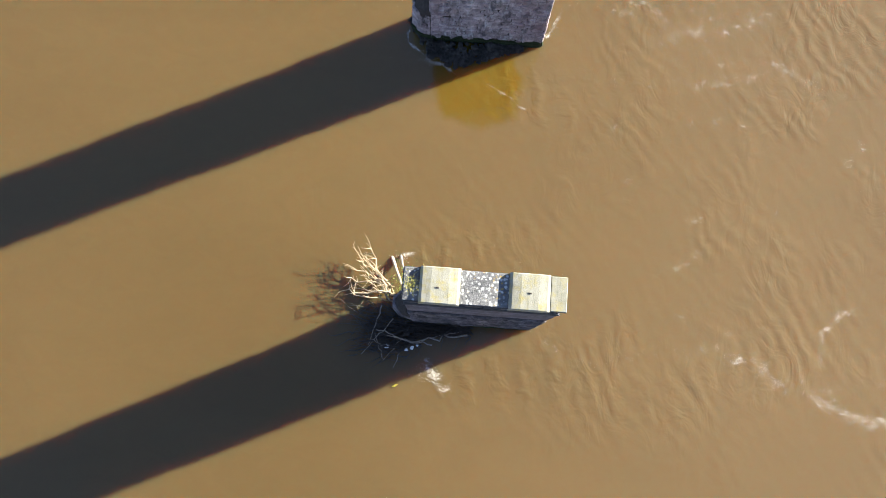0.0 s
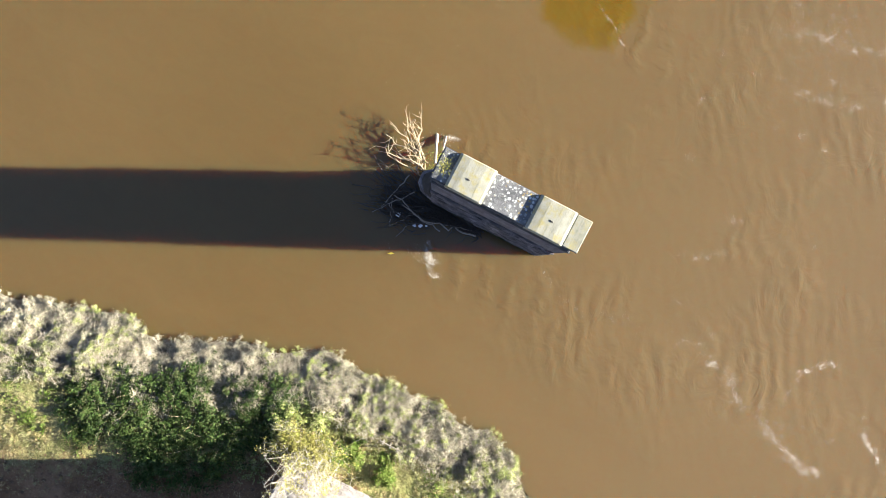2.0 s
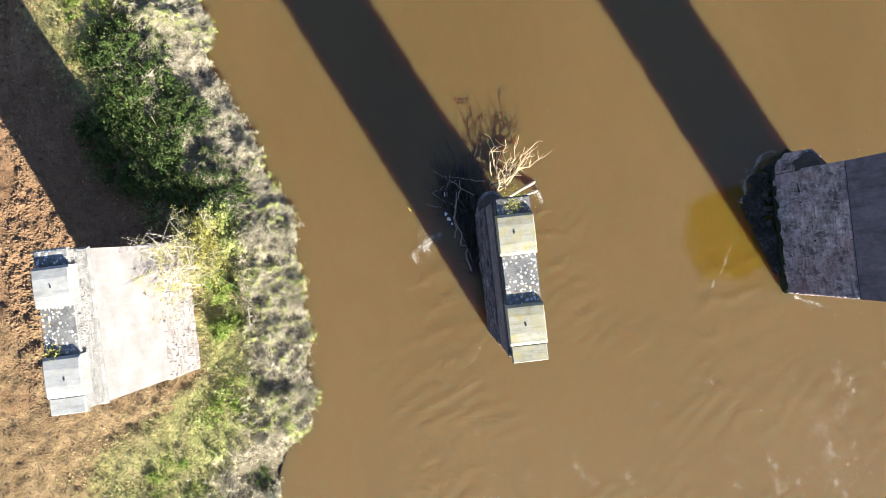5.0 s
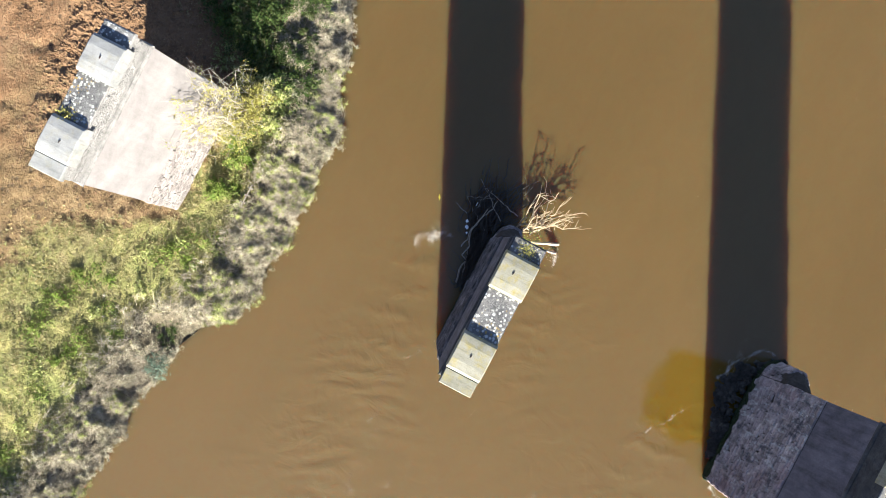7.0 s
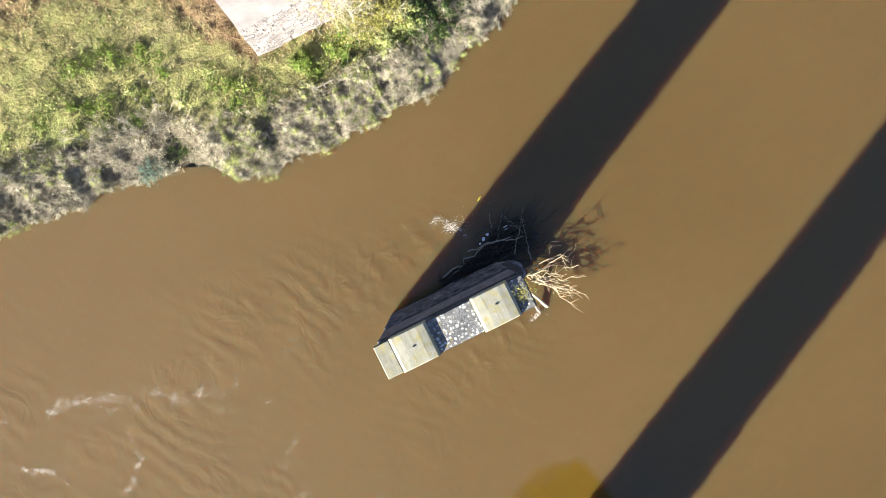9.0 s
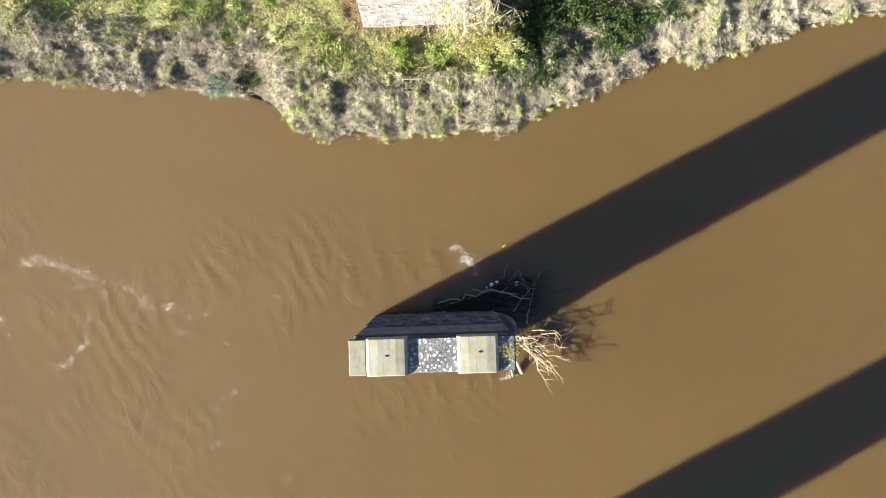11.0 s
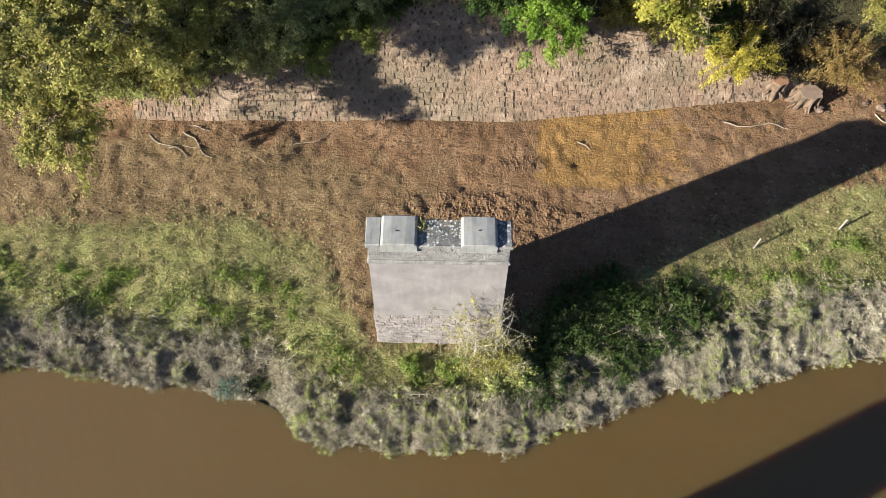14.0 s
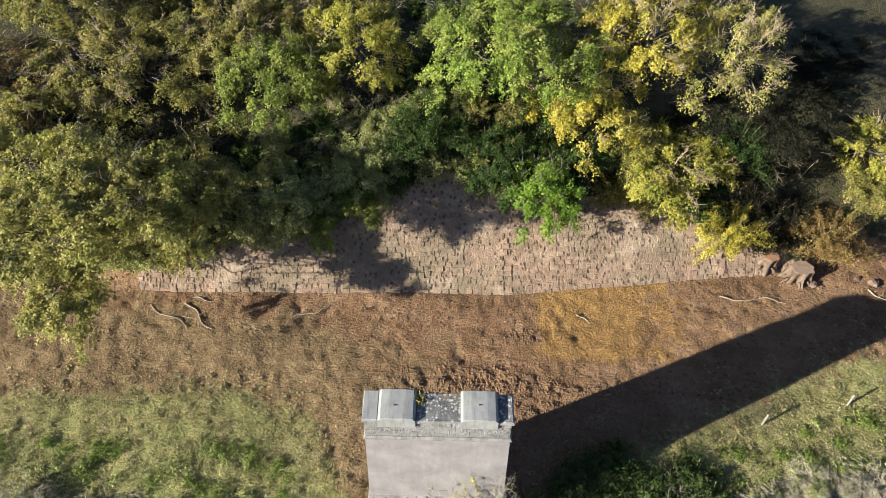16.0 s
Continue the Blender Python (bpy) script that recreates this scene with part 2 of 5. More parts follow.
    phase = m.math("MULTIPLY_ADD", drift, 9.0, m.math("MULTIPLY_ADD", y, 0.7, m.math("MULTIPLY", x, 3.3)))
    crest = m.math("POWER", m.math("MULTIPLY_ADD", m.math("SINE", phase), 0.5, 0.5), 1.7)
    crest = m.math("MULTIPLY", crest, m.ramp(m.noise(0.5, 2, 0.5, v=m.scaled(m.pos, (1, 1.6, 1))), (0.36, 0.15), (0.58, 1.0)))
    h = m.math("MULTIPLY_ADD", m.math("MULTIPLY", crest, rows), 0.36, h)
    return m.done(col, m.bump(h, 0.25, 0.45))


def ground_material():
    m = Nodes("mud and turf", 0.95, 0.15)
    mud = m.ramp(m.noise(0.35, 6, 0.65), (0.3, (0.126, 0.07, 0.035)), (0.5, (0.196, 0.112, 0.059)), (0.72, (0.277, 0.171, 0.099)))
    litter = m.ramp(m.noise(1.1, 6, 0.7), (0.3, (0.185, 0.101, 0.034)), (0.7, (0.354, 0.203, 0.069)))
    turf = m.ramp(m.noise(1.6, 6, 0.7), (0.28, (0.117, 0.123, 0.034)), (0.5, (0.217, 0.2, 0.073)), (0.75, (0.317, 0.27, 0.123)))
    # woodland floor, its colour also darkened for the shade under the trees
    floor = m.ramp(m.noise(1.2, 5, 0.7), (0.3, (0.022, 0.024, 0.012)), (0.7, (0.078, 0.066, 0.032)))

    def zone(name):
        n = m.t.nodes.new("ShaderNodeAttribute")
        n.attribute_name = name
        return n.outputs["Fac"]

    def edge(name, scale):
        return m.ramp(m.math("ADD", zone(name), m.math("MULTIPLY_ADD", m.noise(scale, 5, 0.7), 1.8, -0.9)), (0.35, 0.0), (0.65, 1.0))

    pits = m.ramp(m.math("MULTIPLY_ADD", m.noise(6, 4), 0.35, m.cells(1.7, m.scaled(m.pos, (1, 1.25, 1)))), (0.33, 1.0), (0.5, 0.0))
    pits = m.math("MULTIPLY", pits, m.ramp(m.noise(0.45, 4), (0.36, 0.1), (0.52, 0.9)))
    mud = m.mix(pits, mud, (0.085, 0.055, 0.034))
    grey = m.ramp(m.noise(0.8, 6, 0.7), (0.3, (0.115, 0.074, 0.036)), (0.5, (0.18, 0.121, 0.061)), (0.72, (0.259, 0.181, 0.097)))
    ruts = m.ramp(m.noise(1.0, 4, 0.6, v=m.scaled(m.pos, (0.13, 1.15, 1)), warp=0.4), (0.36, 0.72), (0.6, 1.08))
    mud = m.mix(0.6, mud, ruts, "MULTIPLY")
    mud = m.mix(edge("trod", 0.35), mud, m.mix(pits, grey, (0.078, 0.054, 0.034)))
    col = m.mix(edge("litter", 0.6), mud, litter)
    turf = m.mix(0.75, turf, m.ramp(m.noise(0.75, 4, 0.6), (0.36, 0.55), (0.6, 1.15)), "MULTIPLY")
    turf = m.mix(m.ramp(m.noise(0.33, 4, 0.65), (0.50, 0.0), (0.66, 0.75)), turf, (0.225, 0.245, 0.08))
    turf = m.mix(m.ramp(m.noise(0.4, 4, 0.65, v=m.scaled(m.pos, (1.0, 1.0, 3.0))), (0.52, 0.0), (0.7, 0.7)), turf, (0.26, 0.205, 0.11))
    col = m.mix(edge("turf", 0.8), col, turf)
    silt = m.ramp(m.noise(2.5, 5, 0.7), (0.3, (0.053, 0.046, 0.029)), (0.7, (0.157, 0.13, 0.088)))
    col = m.mix(edge("silt", 1.0), col, silt)
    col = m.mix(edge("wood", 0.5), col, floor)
    fine = m.noise(9, 6, 0.75)
    col = m.mix(0.65, col, m.ramp(fine, (0.3, 0.5), (0.7, 1.25)), "MULTIPLY")
    h = m.math("ADD", m.noise(2.2, 6, 0.7), m.math("MULTIPLY", fine, 0.6))
    return m.done(col, m.bump(m.math("MULTIPLY_ADD", pits, -0.35, m.math("MULTIPLY_ADD", m.noise(5.0, 4, 0.6), 0.8, h)), 0.20, 1.0))


def leaf_material(name, *cols, thin=0.45, blotch=0.25):
    m = Nodes(name, 0.62, 0.12)
    tone = m.t.nodes.new("ShaderNodeAttribute")
    tone.attribute_name = "tone"
    pick = m.math("MULTIPLY_ADD", m.geo.outputs["Random Per Island"], 0.5, m.math("MULTIPLY_ADD", tone.outputs["Fac"], 0.55, 0.25))
    c = m.ramp(pick, *[((i + 0.5) / len(cols), k) for i, k in enumerate(cols)])
    c = m.mix(0.7, c, m.ramp(m.noise(0.55, 4, 0.6), (0.3, 0.5), (0.7, 1.3)), "MULTIPLY")
    # lighter and darker leaf tone from clump to clump
    c = m.mix(1.0, c, m.ramp(m.noise(2.3, 4, 0.7), (0.38, 1 - 1.1 * blotch), (0.62, 1 + 1.1 * blotch)), "MULTIPLY")
    m.done(c)
    tr = m.t.nodes.new("ShaderNodeBsdfTranslucent")
    m.link(c, tr.inputs["Color"])
    mx = m.t.nodes.new("ShaderNodeMixShader")
    mx.inputs[0].default_value = thin
    m.link(m.b.outputs[0], mx.inputs[1])
    m.link(tr.outputs[0], mx.inputs[2])
    m.link(mx.outputs[0], m.t.nodes["Material Output"].inputs["Surface"])
    return m.mat


def plain_material(name, a, b, rough=0.8, scale=6.0, spec=0.3):
    m = Nodes(name, rough, spec)
    return m.done(m.ramp(m.noise(scale, 5, 0.65), (0.3, a), (0.7, b)), m.bump(m.noise(scale * 4, 4), 0.01, 0.5))


M_WATER, M_GROUND = water_material(), ground_material()
M_BARK = plain_material("grey bark", (0.042, 0.036, 0.03), (0.12, 0.108, 0.09))
M_TWIG = plain_material("pale dry twig", (0.172, 0.126, 0.074), (0.304, 0.239, 0.154))
M_DRIFT = plain_material("silted driftwood", (0.097, 0.081, 0.065), (0.246, 0.214, 0.175))
M_PEELED = plain_material("pale peeled wood", (0.208, 0.16, 0.112), (0.336, 0.272, 0.2))
M_SILTSTEM = plain_material("silted grey stem", (0.212, 0.186, 0.148), (0.365, 0.33, 0.271))
M_DARKWOOD = plain_material("wet dark branch", (0.018, 0.014, 0.012), (0.054, 0.045, 0.036))
M_MORTAR = plain_material("dark open joint", (0.018, 0.015, 0.012), (0.045, 0.036, 0.03), 0.95)
M_PALEJOINT = plain_material("pale silted joint", (0.15, 0.131, 0.116), (0.255, 0.225, 0.206), 0.95)
M_IRON = plain_material("rusted iron", (0.012, 0.009, 0.007), (0.042, 0.027, 0.021), 0.7)
M_FOAM_GLINT = plain_material("pale foam and sun glint", (0.28, 0.235, 0.17), (0.5, 0.45, 0.38), 0.6)
M_STUMP = plain_material("weathered stump wood", (0.042, 0.028, 0.018), (0.158, 0.107, 0.072), 0.85, 2.5)
M_CUT_PALE = plain_material("pale sawn wood", (0.155, 0.107, 0.076), (0.232, 0.166, 0.12), 0.85, 3.0)
M_CUT_RED = plain_material("red sawn wood", (0.195, 0.098, 0.055), (0.273, 0.156, 0.091), 0.85, 3.0)
M_WHITE = plain_material("white plastic", (0.51, 0.561, 0.578), (0.68, 0.705, 0.722), 0.4)
M_CLOD = plain_material("dug clay", (0.076, 0.041, 0.02), (0.172, 0.101, 0.054), 0.95, 3.0)
M_STRAND = leaf_material("silted grey stem", (0.132, 0.107, 0.071), (0.275, 0.237, 0.174), (0.341, 0.297, 0.225), (0.385, 0.347, 0.275), thin=0.15, blotch=0.3)
M_LITTER = leaf_material("dry straw", (0.313, 0.241, 0.132), (0.217, 0.151, 0.078), (0.373, 0.302, 0.181), (0.121, 0.078, 0.049))
M_STRAW = leaf_material("dry straw grass", (0.459, 0.355, 0.188), (0.534, 0.426, 0.243), (0.372, 0.298, 0.133), (0.357, 0.241, 0.122), thin=0.5)
M_GRASS = leaf_material("rank grass", (0.126, 0.158, 0.04), (0.202, 0.222, 0.073), (0.281, 0.273, 0.121), (0.342, 0.312, 0.172), (0.267, 0.222, 0.117), (0.09, 0.125, 0.027), thin=0.5, blotch=0.3)
# dark green bramble, darkened further for the land pier's shadow
M_BRAMBLE_SHADE = leaf_material("bramble leaf darkened for shade", (0.023, 0.044, 0.01), (0.042, 0.073, 0.017), (0.068, 0.104, 0.026), (0.12, 0.125, 0.052), blotch=0.4)
M_HERB = leaf_material("nettle green", (0.096, 0.146, 0.023), (0.152, 0.208, 0.039), (0.224, 0.259, 0.068))
M_SILT = leaf_material("silted grey scrub leaf", (0.103, 0.091, 0.055), (0.334, 0.297, 0.225), (0.194, 0.176, 0.103), (0.376, 0.338, 0.264), (0.279, 0.267, 0.152), (0.401, 0.364, 0.297), thin=0.2, blotch=0.42)
M_SILTGREEN = leaf_material("silted green scrub leaf", (0.094, 0.118, 0.031), (0.24, 0.281, 0.078), (0.328, 0.339, 0.126), (0.177, 0.215, 0.053), (0.353, 0.339, 0.176), (0.277, 0.313, 0.095), thin=0.3, blotch=0.42)
M_OLIVE = leaf_material("olive willow leaf", (0.11, 0.122, 0.028), (0.183, 0.175, 0.042), (0.27, 0.238, 0.067), (0.314, 0.257, 0.091))
M_PALE = leaf_material("pale yellow-green willow leaf", (0.213, 0.233, 0.047), (0.325, 0.304, 0.075), (0.398, 0.345, 0.117), (0.139, 0.162, 0.038))
M_TEAL = leaf_material("grey-green willow leaf", (0.084, 0.126, 0.09), (0.138, 0.192, 0.144), (0.204, 0.258, 0.198))
M_DARK = leaf_material("dark ivy leaf", (0.026, 0.051, 0.011), (0.046, 0.078, 0.018), (0.072, 0.101, 0.025))
M_BRIGHT = leaf_material("bright green ash leaf", (0.097, 0.168, 0.019), (0.158, 0.251, 0.03), (0.232, 0.323, 0.049))
M_LIME = leaf_material("lime green willow leaf", (0.139, 0.213, 0.03), (0.21, 0.276, 0.048), (0.286, 0.32, 0.073), (0.329, 0.313, 0.084))
# near-black leaf: the wood's shade is put into its colour
M_SHADE_LEAF = leaf_material("leaf darkened for shade", (0.015, 0.017, 0.009), (0.025, 0.024, 0.013), (0.037, 0.034, 0.018))
M_YELLOW = leaf_material("yellow autumn leaf", (0.344, 0.287, 0.036), (0.474, 0.387, 0.051), (0.259, 0.251, 0.051), (0.517, 0.431, 0.093))
M_GOLD = leaf_material("yellow-green autumn leaf", (0.204, 0.221, 0.034), (0.289, 0.281, 0.047), (0.374, 0.34, 0.06), (0.238, 0.212, 0.051))
M_MOSS = leaf_material("moss green leaf", (0.12, 0.165, 0.03), (0.19, 0.225, 0.045), (0.26, 0.27, 0.06))
# olive leaf made paler to stand in for skylight missing under the willows
M_THICKET = leaf_material("lightened olive thicket leaf", (0.225, 0.247, 0.075), (0.36, 0.352, 0.128), (0.165, 0.21, 0.06), (0.45, 0.405, 0.18))
M_BROWN = leaf_material("brown thinning leaf", (0.154, 0.096, 0.041), (0.244, 0.152, 0.059), (0.19, 0.152, 0.044), (0.335, 0.217, 0.081))


# ---- mesh helpers ----
def mesh_of(name, verts, faces):
    me = bpy.data.meshes.new(name)
    me.from_pydata([tuple(v) for v in verts], [], faces)
    return me


def quads_of(name, v):
    """A mesh of loose quads from an array of n x 4 x 3."""
    n = len(v)
    me = bpy.data.meshes.new(name)
    me.vertices.add(n * 4)
    me.vertices.foreach_set("co", np.ascontiguousarray(v, dtype=np.float32).ravel())
    me.loops.add(n * 4)
    me.loops.foreach_set("vertex_index", np.arange(n * 4, dtype=np.int32))
    me.polygons.add(n)
    me.polygons.foreach_set("loop_start", np.arange(0, n * 4, 4, dtype=np.int32))
    me.update(calc_edges=True)
    return me


def tris_of(name, v):
    """A mesh of loose triangles from an array of n x 3 x 3."""
    n = len(v)
    me = bpy.data.meshes.new(name)
    me.vertices.add(n * 3)
    me.vertices.foreach_set("co", np.ascontiguousarray(v, dtype=np.float32).ravel())
    me.loops.add(n * 3)
    me.loops.foreach_set("vertex_index", np.arange(n * 3, dtype=np.int32))
    me.polygons.add(n)
    me.polygons.foreach_set("loop_start", np.arange(0, n * 3, 3, dtype=np.int32))
    me.update(calc_edges=True)
    return me


def place(name, me, material, parent=None, label="", at=None, smooth=False):
    if material and not me.materials:
        me.materials.append(material)
    if smooth:
        me.polygons.foreach_set("use_smooth", [True] * len(me.polygons))
    ob = new(name, me)
    if parent:
        ob.parent = parent
    if at is not None:
        ob.matrix_basis = at
    if label:
        ob["label"] = label
    if name == "brushwood":
        ob["kind"] = "stuff"
    return ob


def part(name, bm, material, parent, label="", at=None, smooth=False):
    me = bpy.data.meshes.new(name)
    bm.to_mesh(me)
    bm.free()
    return place(name, me, material, parent, label, at, smooth)


def thing(name, at, label, category, group="", kind=""):
    ob = new(name)
    ob.empty_display_size = 0.2
    ob.matrix_basis = Matrix.Translation(at)
    return tagged(ob, label, category, group, kind)


def prism(levels):
    """Verts and faces of a solid through rings of equal length, given bottom to top."""
    n = len(levels[0])
    verts = [p for ring in levels for p in ring]
    faces = [tuple(range(n))[::-1], tuple(range((len(levels) - 1) * n, len(levels) * n))]
    for k in range(len(levels) - 1):
        for i in range(n):
            j = (i + 1) % n
            faces.append((k * n + i, k * n + j, k * n + n + j, k * n + n + i))
    return verts, faces


def box_bm(sx, sy, sz, bevel=0.0, segments=1):
    bm = bmesh.new()
    bmesh.ops.create_cube(bm, size=1.0, matrix=Matrix.Diagonal((sx, sy, sz, 1)))
    if bevel:
        bmesh.ops.bevel(bm, geom=bm.edges[:], offset=bevel, segments=segments, affect="EDGES")
    return bm


class Tubes:
    """Tapered twigs and limbs, gathered into one mesh."""

    def __init__(self):
        self.v, self.f = [], []

    def add(self, pts, r0, r1, sides=4):
        pts = [Vector(p) for p in pts]
        base = len(self.v)
        for i, p in enumerate(pts):
            d = (pts[min(i + 1, len(pts) - 1)] - pts[max(i - 1, 0)]).normalized()
            a = d.cross(Vector((0.31, 0.17, 0.93))).normalized()
            b = d.cross(a)
            r = r0 + (r1 - r0) * i / (len(pts) - 1)
            for k in range(sides):
                t = 2 * math.pi * k / sides
                self.v.append(p + a * (r * math.cos(t)) + b * (r * math.sin(t)))
        for i in range(len(pts) - 1):
            for k in range(sides):
                j = (k + 1) % sides
                self.f.append((base + i * sides + k, base + i * sides + j, base + (i + 1) * sides + j, base + (i + 1) * sides + k))
        self.f.append(tuple(base + k for k in range(sides))[::-1])
        self.f.append(tuple(base + (len(pts) - 1) * sides + k for k in range(sides)))

    def bend(self, a, b, r0, r1, sag=0.15, n=4, sides=4):
        a, b = Vector(a), Vector(b)
        w = (b - a).length * sag
        pts = [a.lerp(b, i / n) + (Vector(rng.normal(0, w, 3)) * math.sin(math.pi * i / n)) for i in range(n + 1)]
        self.add(pts, r0, r1, sides)
        return pts

    def mesh(self, name):
        return mesh_of(name, self.v, self.f)


def leaves(centres, size, aspect=0.55, up=0.35, facing=None):
    """Rhomb leaves at the centres, turned at random or loosely to face a way, an n x 4 x 3 array."""
    n = len(centres)
    nrm = rng.normal(0, 1, (n, 3))
    if facing is None:
        nrm[:, 2] = np.abs(nrm[:, 2]) + up
    else:
        nrm = nrm * 0.42 + facing
    nrm /= np.linalg.norm(nrm, axis=1)[:, None]
    a = np.cross(nrm, rng.normal(0, 1, (n, 3)))
    a /= np.linalg.norm(a, axis=1)[:, None] + 1e-9
    b = np.cross(nrm, a)
    s = size * rng.uniform(0.6, 1.4, (n, 1))
    a, b = a * s * 0.5, b * s * 0.5 * aspect
    c = np.asarray(centres)
    return np.stack([c - a, c + b - a * 0.1, c + a, c - b - a * 0.1], axis=1)


def toned(me, tone):
    """Gives every leaf of a mesh the leaning in colour of its spray, -0.5 to 0.5."""
    per = len(me.vertices) // len(tone)
    me.attributes.new("tone", "FLOAT", "POINT").data.foreach_set("value", np.repeat(tone, per).astype(np.float32))
    return me


# ---- lie of the land ----
def bumpy(x, y, cell, table=np.random.default_rng(3).random((97, 89))):
    """Smooth random heights on a grid of the given cell."""
    u, v = np.asarray(x) / cell + 400.0, np.asarray(y) / cell + 400.0
    i, j = np.floor(u).astype(int), np.floor(v).astype(int)
    a, b = u - i, v - j
    a, b = a * a * (3 - 2 * a), b * b * (3 - 2 * b)
    t = lambda p, q: table[p % 97, q % 89]
    return (t(i, j) * (1 - a) + t(i + 1, j) * a) * (1 - b) + (t(i, j + 1) * (1 - a) + t(i + 1, j + 1) * a) * b


BANK_X = np.array([-600, -60, -29.1, -27, -21.9, -18.8, -16, -13.3, -11.3, -10.2, -8.7, -7.2, -4.7, -2.5, 1.9, 4.9, 7, 10.7, 13.4, 14.5, 16.8, 18.2, 19.9, 22.6, 25.5, 27.8, 30.5, 60, 600])
BANK_Y = np.array([20, 17.5, 16.9, 17.4, 16.9, 16.35, 16.4, 15.75, 16.0, 15.0, 13.3, 12.65, 12.8, 12.6, 12.75, 12.85, 13.8, 14.95, 16.2, 16.9, 16.9, 16.7, 17.4, 18.1, 19.2, 19.5, 19.9, 26, 60])
WALL_X = np.array([-600, -60, -29, -21.6, -12.8, -3.9, 5.0, 9.5, 25.6, 60, 600])
WALL_Y = np.array([40, 37, 36.8, 37.0, 37.3, 37.6, 37.8, 38.4, 40.7, 47, 70])
DUG_X = np.array([-8, 0.3, 2.8, 7.4, 9.0, 11.0, 13.5, 17])
DUG_Y = np.array([30.5, 31.3, 31.7, 31.4, 30.4, 29.8, 30.3, 31.5])
SLOPE = math.tan(radians(38))


def bank_y(x):
    x = np.asarray(x, float)
    return np.interp(x, BANK_X, BANK_Y) + 0.55 * (bumpy(x, 0 * x, 1.1) - 0.5) + 0.35 * (bumpy(x, 0 * x + 9.3, 0.45) - 0.5)


def wall_y(x):
    return np.interp(x, WALL_X, WALL_Y)


def dug(x, y):
    """How far the clay is dug over: a ragged field beside the land pier and one clump behind it."""
    line = np.interp(x, DUG_X, DUG_Y) + 1.1 * (bumpy(x, y, 1.0) - 0.5)
    field = np.clip((line - y) / 0.5, 0, 1) * np.clip((y - 21.5) / 3.0, 0, 1) * np.clip((x + 7) / 6, 0, 1) * np.clip((17 - x) / 3, 0, 1)
    clump = np.clip(1.4 - ((x - 5.2) / 2.6) ** 2 - ((y - 33.7) / 0.75) ** 2 + 1.2 * (bumpy(x, y, 0.7) - 0.5), 0, 1)
    return np.maximum(field, clump)


TURF_X = np.array([-60, -31, -15, -8.5, -6.5, -4.5, 4.5, 7, 12, 20, 28, 36, 60])
TURF_Y = np.array([27, 27.5, 28.5, 26.5, 22, 19.5, 19.5, 21.5, 24.5, 28, 32, 34, 40])


def ground_z(x, y):
    x, y = np.asarray(x, float), np.asarray(y, float)
    d = y - bank_y(x)
    t = np.clip(d / 3.2, 0, 1)
    z = np.where(d < 0, np.maximum(-2.4, d * 0.6), 1.25 * t * t * (3 - 2 * t))
    z = z + np.where(d > 3, 0.10 * np.sin(x * 0.41 + y * 0.23) * np.sin(y * 0.37 - x * 0.13) + 0.012 * (d - 3), 0)
    # churned by feet and diggers: dips, heaps and hoof pits
    soft = np.clip((d - 2.6) / 1.5, 0, 1) * np.clip((wall_y(x) - y - 0.1) / 0.5, 0, 1) * np.where(np.abs(x) < 45, 1.0, 0.0)
    soft = soft * (1 - 0.3 * np.clip(np.interp(x, TURF_X, TURF_Y) - y + 0.5, 0, 1))
    z = z + soft * (0.12 * (bumpy(x, y, 1.15) - 0.5) + 0.17 * (bumpy(x + 31, y, 0.5) - 0.5) - 0.08 * np.clip(5 * (bumpy(x, y + 17, 0.62) - 0.72), 0, 1))
    z = z + soft * dug(x, y) * (0.04 + 0.16 * (bumpy(x + 7, y, 0.42) - 0.5))
    up = np.clip(y - wall_y(x) - 0.15, 0, 10.5)
    z = z + up * SLOPE
    far = np.clip((-62 - y) / 6, 0, 1)
    return np.where(y < -40, -2.4 + far * 4.2, z)


